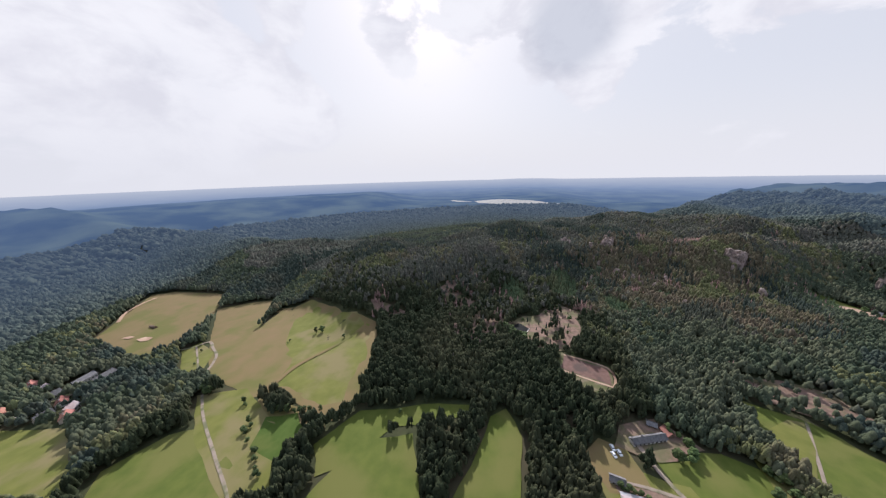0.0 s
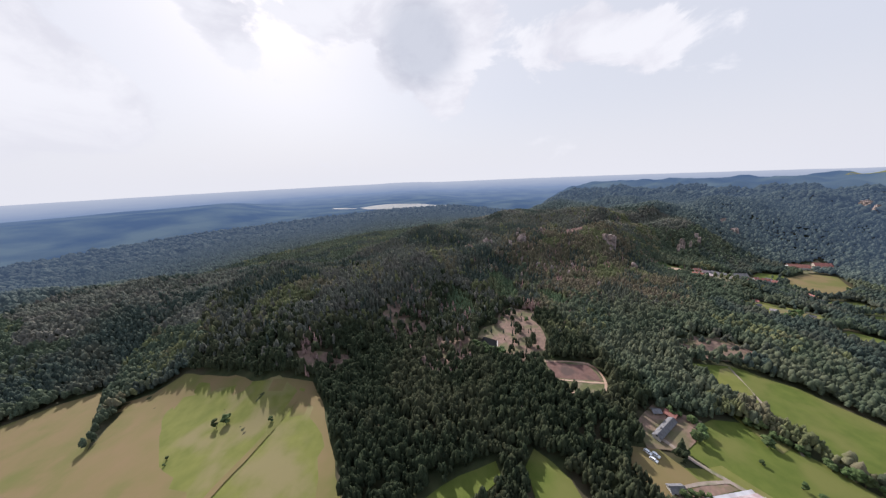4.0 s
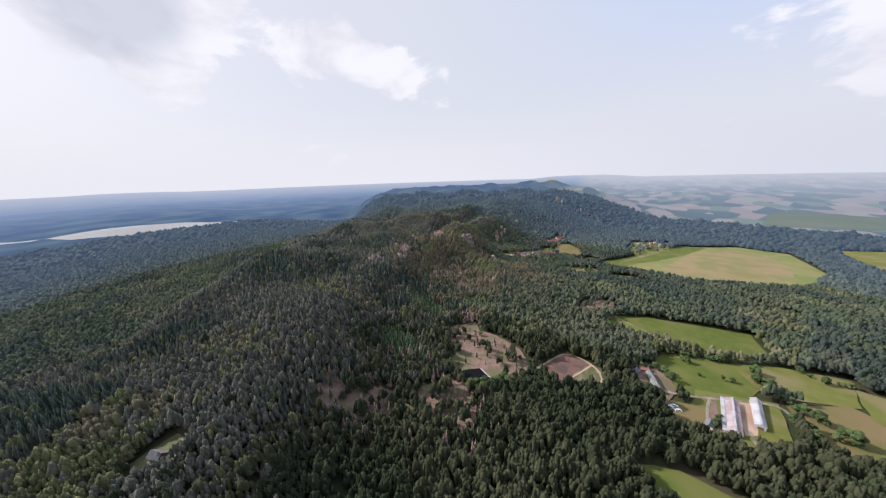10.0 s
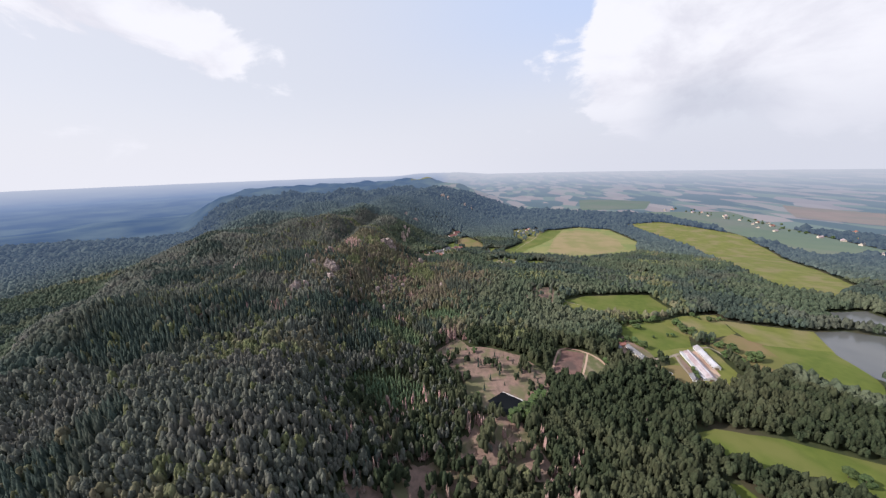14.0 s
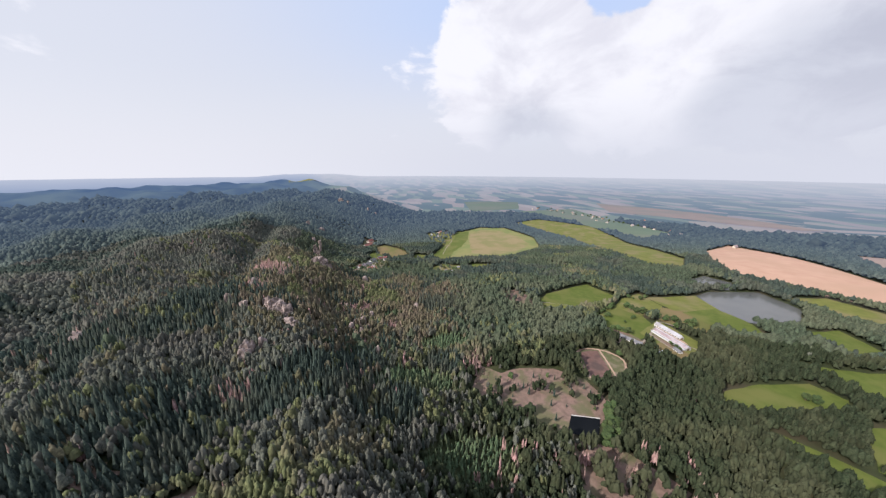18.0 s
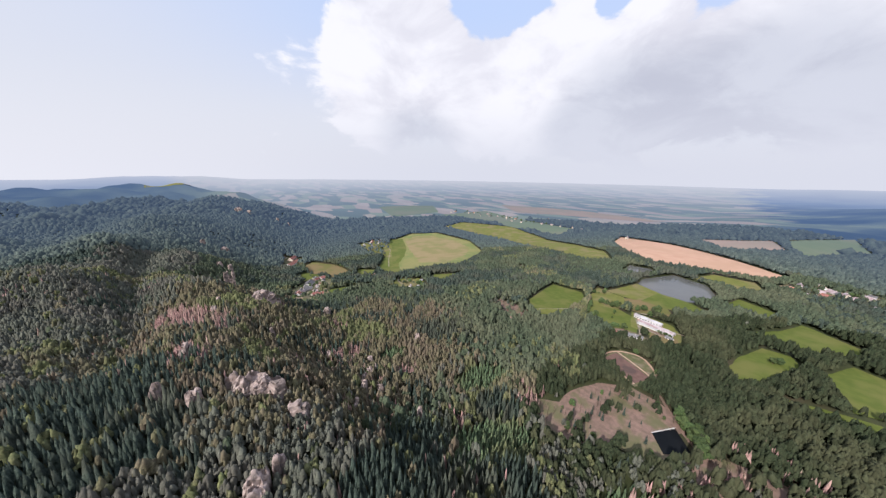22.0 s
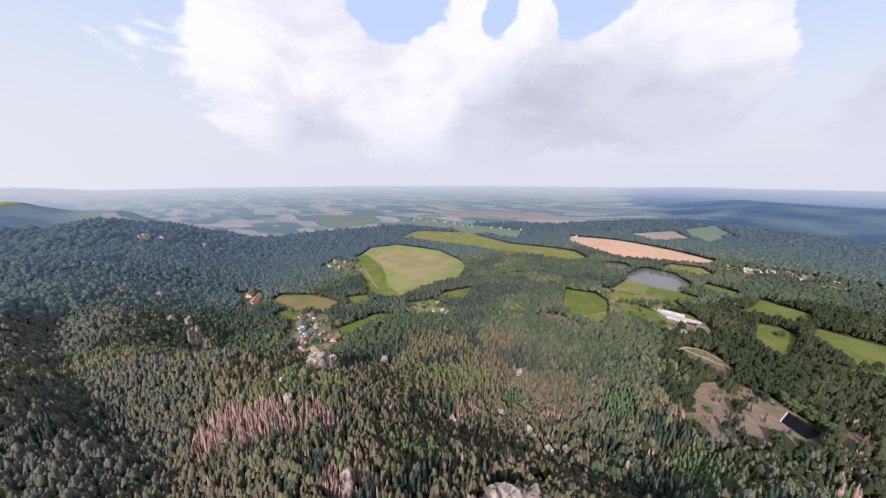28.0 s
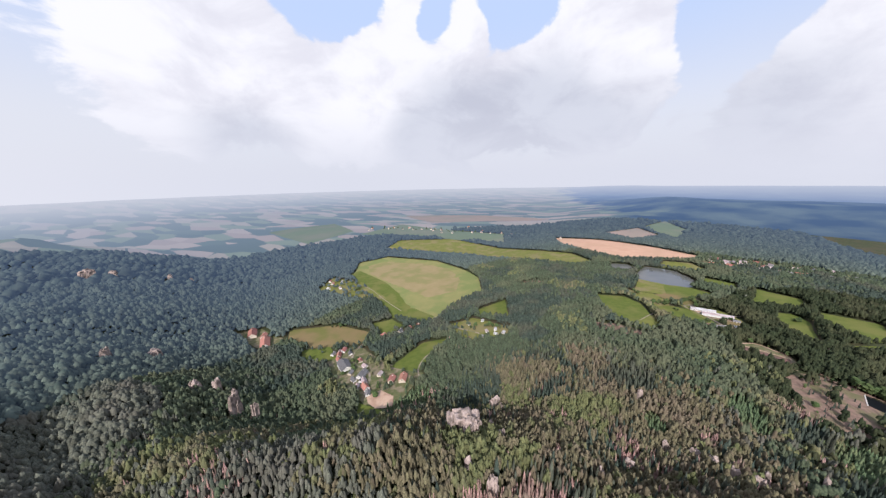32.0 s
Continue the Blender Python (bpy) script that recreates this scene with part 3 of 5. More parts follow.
draped("yard", [(255, -152), (296, -134), (293, -175), (278, -186), (262, -192), (253, -191)], MEADOW, "worn grass round the farm barns", "yard")
draped("yard", [(259, -158), (264, -154), (264, -187), (259, -187)], SOIL, "bare earth plots beside the barn", "yard", lift=0.9, grow=0)
draped("yard", [(274, -150), (283, -141), (281, -178), (276, -182)], SAND, "sandy passage between two barns", "yard", lift=0.9, grow=0.6)
strip("track", [(229, -169), (234, -167), (248, -162), (260, -155), (277, -145), (293, -136), (299, -137), (305, -151), (313, -173)], 2.3, GRAVEL, "pale gravel farm track", lift=1.0)
strip("track", [(260, -154), (258, -172), (258, -184)], 1.7, GRAVEL, "pale lane along the barn", lift=1.05)
strip("track", [(278, -176), (280, -189), (283, -197), (287, -203)], 1.9, GRAVEL, "pale lane behind the barns", lift=1.05)
DYING = [(111, -404, 16, 9, 0.45), (64, -300, 14, 9, 0.5), (95, -261, 10, 8, 0.2), (127, -268, 16, 10, 0.2), (138, -295, 12, 12, 0.2), (150, -279, 6, 8, 0.25), (-37, -39, 9, 6, 0.5), (-6, -93, 8, 6, 0.6), (-104, 3, 7, 5, 0.5), (-43, -103, 8, 6, 0.4), (-64, 57, 7, 6, 0.5), (-64, -52, 10, 8, 0.35), (-1, -158, 8, 5, 0.5), (-181, 46, 13, 12, 1.15), (-163, 29, 15, 13, 1.15), (-146, 9, 12, 10, 1.0), (62, -170, 13, 15, 0.85), (70, -290, 60, 40, 0.12), (-150, -49, 12, 16, 0.5), (-45, 8, 9, 9, 0.6), (-55, -45, 18, 16, 0.35), (-214, 180, 16, 26, 0.5), (-40, -36, 14, 10, 0.4), (-135, -6, 10, 9, 0.5), (-10, -92, 8, 8, 0.6), (-108, -205, 9, 9, 0.5)]
draped("field", [(211, -104), (186, -66), (186, -58), (208, -68), (233, -85), (250, -98), (252, -108), (240, -108), (218, -107)], MEADOW, "olive mown half of the meadow", "field", clear=False, grow=0, wobble=0.8)
draped("scrape", [(210, -668), (205, -664), (203, -653), (208, -651), (211, -658)], SAND, "bare sandy scrape in the dry pasture", "bare ground", clear=False, grow=0.5, lift=0.95)
draped("scrape", [(212, -690), (207, -686), (206, -678), (210, -679)], SAND, "small bare sandy scrape in the dry pasture", "bare ground", clear=False, grow=0.5, lift=0.95)
strip("track", [(187, -748), (165, -775), (141, -788), (120, -792)], 4.0, SAND, "pale sandy track along the pasture's edge", lift=0.9)
strip("track", [(205, -579), (224, -548), (240, -524)], 1.6, GRAVEL, "narrow pale track closing the loop round a meadow", lift=0.8)
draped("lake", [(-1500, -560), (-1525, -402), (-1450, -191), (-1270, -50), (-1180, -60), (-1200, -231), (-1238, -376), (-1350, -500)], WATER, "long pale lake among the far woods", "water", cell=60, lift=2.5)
draped("lake", [(-1640, -760), (-1560, -690), (-1500, -585), (-1520, -580), (-1590, -660), (-1660, -740)], WATER, "thin pale arm of the far lake", "water", cell=60, lift=2.5)
draped("field", [(348, -76), (415, -87), (400, -116), (392, -140), (346, -110)], MEADOW, "green meadow near the lake", "field")
draped("field", [(352, -122), (397, -125), (392, -159), (375, -188), (350, -170)], LUSH, "bright green meadow beside the lake", "field")
draped("meadow", [(421, -192), (462, -198), (445, -232), (414, -231)], LUSH, "narrow bright green meadow", "meadow")
draped("meadow", [(510, -130), (554, -146), (560, -192), (523, -211), (502, -187)], MEADOW, "green meadow behind the lake", "meadow")
draped("field", [(504, 666), (634, 699), (745, 520), (690, 330), (575, 60), (500, 2), (480, 42), (548, 335)], MEADOW, "long green field on a gentle slope", "field", cell=25)
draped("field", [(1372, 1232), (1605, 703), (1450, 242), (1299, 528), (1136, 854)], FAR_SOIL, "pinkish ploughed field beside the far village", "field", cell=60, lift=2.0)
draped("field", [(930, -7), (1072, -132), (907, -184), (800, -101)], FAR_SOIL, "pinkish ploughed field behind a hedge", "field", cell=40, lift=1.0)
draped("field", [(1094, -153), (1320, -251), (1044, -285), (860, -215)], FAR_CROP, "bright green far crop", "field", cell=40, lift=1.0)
draped("field", [(-470, 1290), (-360, 1290), (-330, 1340), (-420, 1372), (-480, 1340)], MEADOW, "pale meadow on the top of the knoll", "meadow", cell=20, lift=0.8)
draped("clearing", [(150, -68), (147, -42), (153, -20), (172, -14), (178, -44), (166, -70)], SOIL, "small bare brown clearing", "clearing", sparse=0.10)
draped("clearing", [(308, 132), (330, 96), (346, 84), (352, 108), (330, 128)], SOIL, "small bare brown clearing in the valley woods", "clearing", sparse=0.10)
draped("clearing", [(-33, 321), (9, 301), (-17, 228), (-21, 164), (-65, 161), (-81, 191), (-62, 245)], GARDEN, "gardens and yards round the village houses", "yard", lift=0.5, sparse=0.10)
draped("yard", [(-72, 197), (-65, 190), (-66, 172), (-76, 165), (-81, 176), (-78, 188)], SAND, "pale sandy yard beside red-roofed houses", "yard", lift=0.75)
draped("clearing", [(-86, 196), (-88, 174), (-90, 154), (-104, 162), (-106, 178)], LUSH, "green garden below the sandy yard", "meadow", lift=0.6, sparse=0.12)
draped("clearing", [(-39, 361), (-15, 336), (-29, 307), (-44, 315), (-51, 339)], LUSH, "small green meadow behind the houses", "meadow", sparse=0.05)
draped("clearing", [(-76, 239), (-56, 276), (-24, 294), (-16, 254), (-34, 219), (-62, 204)], GARDEN, "gardens and yards between the houses", "yard", lift=0.55, sparse=0.22)
draped("clearing", [(240, -178), (262, -172), (262, -190), (246, -196), (236, -188)], DRY, "grass plot beside the farm track", "meadow")
draped("clearing", [(212, -150), (224, -135), (238, -160), (234, -178), (222, -172)], SOIL, "bare earth round the farmhouse", "yard", sparse=0.30)
draped("clearing", [(26, -411), (41, -408), (48, -420), (44, -428), (28, -428)], GARDEN, "small grassy forest glade", "meadow", grow=1)
draped("clearing", [(110, -414), (104, -396), (102, -376), (111, -369), (118, -384), (119, -408)], SOIL, "bare pinkish felled patch at the forest edge", "clearing", sparse=0.15, grow=1, wobble=3.0)
draped("clearing", [(560, -215), (610, -225), (650, -300), (640, -430), (590, -430), (565, -300)], GARDEN, "gardens of the far hamlet", "meadow", lift=1.2, sparse=0.2)
draped("clearing", [(-64, 494), (-34, 484), (-36, 409), (-64, 414)], GARDEN, "yard round red-roofed houses", "yard", sparse=0.12)
strip("track", [(185, -56), (213, -71), (240, -86), (255, -98)], 1.6, GRAVEL, "faint pale track across the meadow")
strip("track", [(263, -484), (281, -456), (303, -414), (319, -383), (330, -370)], 1.8, GRAVEL, "pale dirt track along the meadow")
strip("road", [(300, -620), (275, -606), (260, -600), (243, -593), (220, -596), (209, -580), (196, -572), (206, -552), (218, -531), (244, -510)], 2.4, GRAVEL, "pale country road bending round a meadow", lift=0.75)
strip("path", [(-24, 164), (-10, 174), (14, 179), (63, 175), (96, 189)], 1.8, GRAVEL, "pale footpath across the green meadow")
strip("road", [(-73, 204), (-39, 229), (-24, 276), (16, 296), (56, 276), (96, 249), (131, 229), (106, 194), (91, 134)], 2.6, GRAVEL, "narrow lane through the hamlet")
strip("path", [(246, 574), (209, 511), (194, 448), (162, 378), (136, 314)], 1.8, GRAVEL, "pale path beside the crop field")
strip("track", [(232, -166), (238, -178), (251, -177), (263, -176)], 2.2, GRAVEL, "pale farm drive")
strip("path", [(95, -292), (110, -270), (118, -254), (128, -240), (150, -220), (165, -205)], 2.0, SOIL, "brown forest path past the pond", lift=0.7)

YOUNG_STANDS = [(6, -186, 34, 22), (30, -250, 30, 18), (-8, -60, 16, 9), (40, -130, 26, 14), (-70, 150, 30, 30)]
SPRUCE_STANDS = [(-60, -200, 30, 26), (-30, -165, 26, 16), (-95, -215, 30, 20), (-8, 270, 20, 20), (15, 235, 24, 18), (45, 208, 20, 16), (180, 95, 70, 40), (-20, -215, 25, 20), (30, -160, 18, 14)]
draped("pond", [(464, -41), (504, -35), (506, -66), (481, -81), (456, -58)], WATER, "brownish shallow pond behind the lake", "water", cell=25, lift=0.6)
for x, y, r in ((47, -335, 9), (-90, -398, 8), (-70, -408, 9), (-117, -281, 6), (20, -275, 6), (-253, -147, 8), (-139, -252, 8), (-160, -237, 7), (-102, -263, 7), (-112, -218, 5), (111, -404, 8), (64, -300, 7), (-85, -112, 6), (-28, -108, 6), (-66, -58, 5)):
    draped("clearing", [(x + r * (1 + 0.4 * math.sin(5 * a + x)) * math.cos(a), y + 0.7 * r * (1 + 0.4 * math.cos(4 * a + y)) * math.sin(a)) for a in np.linspace(0, 2 * math.pi, 12, endpoint=False)], SOIL, "small bare brown gap among the trees", "clearing", sparse=0.35, grow=0)


# ---- buildings, rocks, single trees ----
WHITE = stuff("white_plaster", (0.52, 0.49, 0.45), (0.64, 0.61, 0.57), 1.5, per_object=0.12)
CREAM = stuff("cream_plaster", (0.43, 0.37, 0.29), (0.52, 0.45, 0.36), 1.5, per_object=0.15)
TILE = stuff("red_roof_tiles", (0.255, 0.112, 0.085), (0.34, 0.160, 0.122), 1.0, bump=0.1, per_object=0.25)
SLATE = stuff("grey_roofing", (0.105, 0.100, 0.102), (0.165, 0.158, 0.158), 1.4, bump=0.05, per_object=0.25)
SHEET = stuff("white_sheet_roof", (0.38, 0.37, 0.38), (0.46, 0.44, 0.45), 2.0, rough=0.6, c=(0.32, 0.29, 0.29), scale2=9)
WORN = stuff("weathered_pink_roof", (0.27, 0.195, 0.195), (0.35, 0.265, 0.26), 1.6, rough=0.7, c=(0.40, 0.34, 0.34), scale2=6)
WOOD = stuff("weathered_boards", (0.15, 0.10, 0.07), (0.22, 0.16, 0.11), 0.8)
PANE = stuff("dark_window", (0.03, 0.035, 0.04), (0.05, 0.055, 0.06), 2.0, rough=0.15, spec=0.5)
PAINT = stuff("white_car_paint", (0.75, 0.75, 0.75), (0.82, 0.82, 0.82), 3.0, rough=0.3, spec=0.5)
RUBBER = stuff("tyre_rubber", (0.02, 0.02, 0.02), (0.03, 0.03, 0.03), 0.5)
CONCRETE = stuff("pale_concrete", (0.50, 0.46, 0.42), (0.60, 0.56, 0.52), 1.5, bump=0.05, c=(0.40, 0.36, 0.32), scale2=5)


def at_ground(x, y):
    return float(height(x, y))


def part(name, bm, material, parent, label=""):
    me = bpy.data.meshes.new(name)
    bm.normal_update()
    bm.to_mesh(me)
    bm.free()
    me.materials.append(material)
    ob = new(name, me)
    ob.parent = parent
    return tagged(ob, label)


def thing(name, x, y, turn, label, category, group="", z=None):
    ob = tagged(new(name), label, category, group)
    ob.matrix_basis = pose(x, y, at_ground(x, y) if z is None else z, 0, 0, turn)
    return ob


def box(x0, x1, y0, y1, z0, z1, bm=None):
    bm = bm or bmesh.new()
    v = [bm.verts.new((x, y, z)) for z in (z0, z1) for x, y in ((x0, y0), (x1, y0), (x1, y1), (x0, y1))]
    for f in ((3, 2, 1, 0), (4, 5, 6, 7), (0, 1, 5, 4), (1, 2, 6, 5), (2, 3, 7, 6), (3, 0, 4, 7)):
        bm.faces.new([v[i] for i in f])
    return bm


def gabled_walls(l, w, h, rise):
    """Walls with gable ends, long side along x."""
    bm = bmesh.new()
    v = [bm.verts.new(p) for p in ((-l / 2, -w / 2, -1.5), (l / 2, -w / 2, -1.5), (l / 2, w / 2, -1.5), (-l / 2, w / 2, -1.5), (-l / 2, -w / 2, h), (l / 2, -w / 2, h), (l / 2, w / 2, h), (-l / 2, w / 2, h), (-l / 2, 0, h + rise), (l / 2, 0, h + rise))]
    for f in ((0, 1, 5, 4), (2, 3, 7, 6), (1, 2, 6, 9, 5), (3, 0, 4, 8, 7), (4, 5, 9, 8), (6, 7, 8, 9), (3, 2, 1, 0)):
        bm.faces.new([v[i] for i in f])
    return bm


def slope(l, w, h, rise, side, thick=0.22, over=0.5):
    """One roof slope with its thickness and overhang."""
    bm = bmesh.new()
    pitch = rise / (w / 2)
    pts = []
    for x in (-l / 2 - over, l / 2 + over):
        pts += [(x, side * (w / 2 + over), h - over * pitch), (x, 0.0, h + rise)]
    lo = [bm.verts.new((x, y, z + 0.03)) for x, y, z in pts]
    hi = [bm.verts.new((x, y, z + 0.03 + thick)) for x, y, z in pts]
    for f in ((lo[0], lo[1], lo[3], lo[2]), (hi[0], hi[2], hi[3], hi[1]), (lo[0], lo[2], hi[2], hi[0]), (lo[1], hi[1], hi[3], lo[3]), (lo[0], hi[0], hi[1], lo[1]), (lo[2], lo[3], hi[3], hi[2])):
        bm.faces.new(f)
    bmesh.ops.recalc_face_normals(bm, faces=bm.faces)
    return bm


def clear_round(x, y, r):
    CLEARED.append((np.array([(x + r * math.cos(a), y + r * math.sin(a)) for a in np.linspace(0, 2 * math.pi, 10, endpoint=False)]), 0.0))


def house(x, y, turn, l=9.0, w=6.5, h=3.2, rise=3.0, roof=None, wall=None, label="", category="house", group="", chimney=True, name="house"):
    ob = thing(name, x, y, turn, label, category, group)
    clear_round(x, y, 0.62 * l + 3)
    part("wall", gabled_walls(l, w, h, rise), wall or WHITE, ob)
    for side in (-1, 1):
        part("roof", slope(l, w, h, rise, side), roof or TILE, ob)
    part("ridge_cap", box(-l / 2 - 0.5, l / 2 + 0.5, -0.16, 0.16, h + rise + 0.12, h + rise + 0.36), roof or TILE, ob)
    k = max(2, int(l / 2.6))
    for i in range(k):
        cx = -l / 2 + l * (i + 0.5) / k
        for side in (-1, 1):
            if i == k // 2 and side < 0:
                part("door", box(cx - 0.5, cx + 0.5, -w / 2 - 0.05, -w / 2 + 0.05, 0, 2.0), WOOD, ob)
            else:
                part("window", box(cx - 0.5, cx + 0.5, side * w / 2 - 0.05, side * w / 2 + 0.05, 0.9, 2.2), PANE, ob)
    for end in (-1, 1):
        part("window", box(end * l / 2 - 0.05, end * l / 2 + 0.05, -0.5, 0.5, h + 0.2, h + 1.4), PANE, ob)
    if chimney:
        stack = part("chimney", box(l * 0.18, l * 0.18 + 0.7, -0.8, -0.1, h + rise * 0.5, h + rise + 0.9), CONCRETE, ob)
        part("cap", box(l * 0.18 - 0.1, l * 0.18 + 0.8, -0.9, 0.0, h + rise + 0.9, h + rise + 1.02), SLATE, stack)
    return ob


def barn(x, y, turn, l, w, left, right, label):
    ob = thing("barn", x, y, turn, label, "barn", "barns in the farmyard")
    h, rise = 3.2, 1.5
    part("wall", gabled_walls(l, w, h, rise), WHITE, ob)
    bays = int(l / 3)
    for side, mat in ((-1, left), (1, right)):
        for i in range(bays):
            bm = slope(l / bays - 0.06, w + 0.8, h - 0.12, rise + 0.12, side, 0.14, 0.0)
            panel = part("roof_panel", bm, mat, ob)
            panel.location.x = -l / 2 + l * (i + 0.5) / bays
    part("ridge_vent", box(-l / 2, l / 2, -0.45, 0.45, h + rise, h + rise + 0.5), SHEET, ob)
    for i in range(bays):
        cx = -l / 2 + l * (i + 0.5) / bays
        for side in (-1, 1):
            part("window", box(cx - 0.8, cx + 0.8, side * w / 2 - 0.05, side * w / 2 + 0.05, 1.4, 2.3), PANE, ob)
    for end in (-1, 1):
        part("door", box(end * l / 2 - 0.06, end * l / 2 + 0.06, -1.5, 1.5, -0.5, 2.8), WOOD, ob, "wide brown barn door")
    return ob


pink_barn = barn(271.0, -168.5, 88, 36, 6.6, WORN, WORN, "long barn with a weathered pink roof and white lean-to")
part("lean_to_wall", box(-18, 18, 3.4, 5.6, -1.5, 2.3), WHITE, pink_barn)
part("lean_to_roof", box(-18.3, 18.3, 3.8, 6.0, 2.35, 2.55), SHEET, pink_barn, "white sheet lean-to roof")
barn(284.0, -155.0, 88, 30, 5.0, SHEET, SHEET, "long barn with a clean white metal roof")
house(227.5, -161.0, -67, 22, 4.4, 2.8, 1.7, SLATE, WHITE, "long white farmhouse under a grey roof", "farmhouse", name="farmhouse")
house(219.0, -147.5, 20, 6, 4.5, 2.4, 1.6, TILE, WOOD, "small brown farm shed with a red roof", "shed", chimney=False, name="shed")
house(214.5, -154.5, 75, 5, 4, 2.2, 1.2, SLATE, WOOD, "small wooden shed beside the farmhouse", "shed", chimney=False, name="shed")
house(258.5, -186.0, 80, 7, 4, 2.4, 1.2, SLATE, WHITE, "low outbuilding at the farmyard's edge", "shed", chimney=False, name="shed")
house(36.0, -419.0, 25, 7, 4.5, 2.4, 2.0, SLATE, WOOD, "brown wooden forest hut in a glade", "hut", name="hut")

# the hamlet below the rocks
for row in (
    (-36, 178, 25, 12, 8, 4.0, 3.0, TILE, CREAM, "cream house with a bright red tiled roof"),
    (-42, 190, 25, 10, 7, 3.4, 2.8, TILE, CREAM, "low cream house with a red tiled roof"),
    (-64, 211, 70, 10, 7, 3.4, 3.0, TILE, WHITE, "white house with a faded red roof"),
    (-56, 221, 60, 8, 6, 3.2, 2.6, WORN, WHITE, "white house with a pinkish roof"),
    (-47, 233, 15, 14, 9, 3.8, 3.4, SLATE, WHITE, "white house with a grey roof"),
    (-58, 236, 80, 7, 5, 2.8, 2.2, SLATE, WHITE, "small white house with a grey roof"),
    (-40, 272, 65, 22, 14, 4.2, 4.0, SLATE, WHITE, "large white house under a wide grey roof"),
    (-10, 308, 25, 9, 6.5, 3.2, 3.0, TILE, WHITE, "white house with an orange tiled roof"),
    (-22, 304, 40, 10, 6, 3.2, 2.8, TILE, CREAM, "cream cottage with a red roof"),
    (-24, 314, 20, 7, 5, 2.8, 2.4, SLATE, WHITE, "white cottage with a grey roof"),
    (46, 282, -10, 10, 7, 3.2, 3.0, TILE, WHITE, "white house with a red tiled roof by the meadow"),
    (66, 262, 20, 10, 6, 3.2, 2.8, SLATE, CREAM, "cream house with a grey roof in a row"),
    (78, 252, 20, 10, 6, 3.2, 2.8, TILE, WHITE, "white house with a faded red roof in a row"),
    (89, 242, 25, 9, 6, 3.2, 2.8, TILE, CREAM, "cream house with a red roof in a row"),
    (60, 254, 20, 8, 5, 3.0, 2.4, SLATE, WHITE, "small white house with a grey roof in a row"),
    (-50, 476, 60, 24, 12, 4.5, 4.2, TILE, CREAM, "large red-roofed house at the forest edge"),
    (-56, 429, 60, 30, 13, 5.0, 4.6, TILE, WHITE, "long red-roofed house above the hamlet"),
    (-44, 454, 45, 12, 8, 4.0, 3.2, TILE, CREAM, "red-roofed annex above the hamlet"),
):
    x, y, turn, l, w, h, rise, roof, wall, label = row
    house(x, y, turn, l, w, h, rise, roof, wall, label, "house", "houses of the hamlet")
for x, y, turn, roof, wall in ((-17, 309, 30, WORN, CREAM), (-30, 296, 70, TILE, WHITE), (-55, 226, 20, SLATE, WHITE), (-66, 220, 65, WORN, CREAM), (-71, 200, 40, SLATE, WHITE), (-30, 245, 80, WORN, WHITE), (-48, 252, 15, SLATE, CREAM), (-22, 262, 55, TILE, CREAM), (55, 270, 20, WORN, WHITE), (72, 236, 25, TILE, WHITE), (-38, 212, 10, WORN, CREAM), (-12, 292, 60, SLATE, WHITE)):
    house(x, y, turn, 7.0, 5.0, 2.8, 2.2, roof, wall, "small house among the gardens of the hamlet", "house", "houses of the hamlet", roof is TILE)
for x, y, turn, roof in ((130, 145, 10, SHEET), (99, 126, 40, WORN), (96, 111, 70, SHEET), (114, 161, 20, SLATE), (102, 102, 0, SHEET), (71, 142, 30, TILE), (84, 126, 80, SLATE), (108, 116, 15, SHEET)):
    house(x, y, turn, 5.5, 3.8, 2.2, 1.3, roof, WHITE, "small garden cabin among the allotments", "cabin", "cabins of the allotments", False, "cabin")
for x, y, turn, roof in ((231, 602, 10, TILE), (258, 614, 50, SLATE), (185, 574, 30, TILE), (148, 534, 80, SHEET), (208, 570, 0, SLATE), (176, 554, 25, TILE), (164, 514, 60, WORN), (196, 544, 45, SHEET)):
    house(x, y, turn, 8, 6, 2.8, 2.6, roof, WHITE, "white hillside cottage with a small garden", "cottage", "cottages on the hillside", True, "cottage")
far_hamlet = random.Random(9)
for k in range(34):
    x, y = far_hamlet.uniform(552, 640), -226 - 215 * far_hamlet.random() ** 0.8
    house(x, y, 37 * k % 90, far_hamlet.uniform(7, 13), far_hamlet.uniform(5.5, 8), 3.4, 3.0, (TILE, SLATE, WORN, WORN)[k % 4], (WHITE, CREAM)[k % 2], "white village house beyond the lake", "house", "houses beyond the lake")
for k in range(30):
    t = k / 29
    x, y = 830 + 130 * math.sin(3.0 * t) + far_hamlet.gauss(0, 34), 1040 - 900 * t + far_hamlet.gauss(0, 30)
    house(x, y, 53 * k % 90, 10, 7, 4.0, 3.4, (TILE, SLATE, WORN)[k % 3], CREAM, "far village house between the fields", "house", "houses of the far village")
for k in range(12):
    x, y = 300 + 14 * math.sin(3 * k), -560 - 10.5 * k
    house(x, y, 61 * k % 90, 9, 6.5, 3.2, 2.8, (SLATE, TILE, WORN)[k % 3], (WHITE, CREAM)[k % 2], "village house beside the country road", "house", "houses beside the country road")
for x, y in ((263, -612), (270, -626)):
    house(x, y, 15, 16, 7, 3.4, 2.2, SLATE, WHITE, "low grey-roofed farm building by the road", "barn", "farm buildings by the road", False, "farm_building")


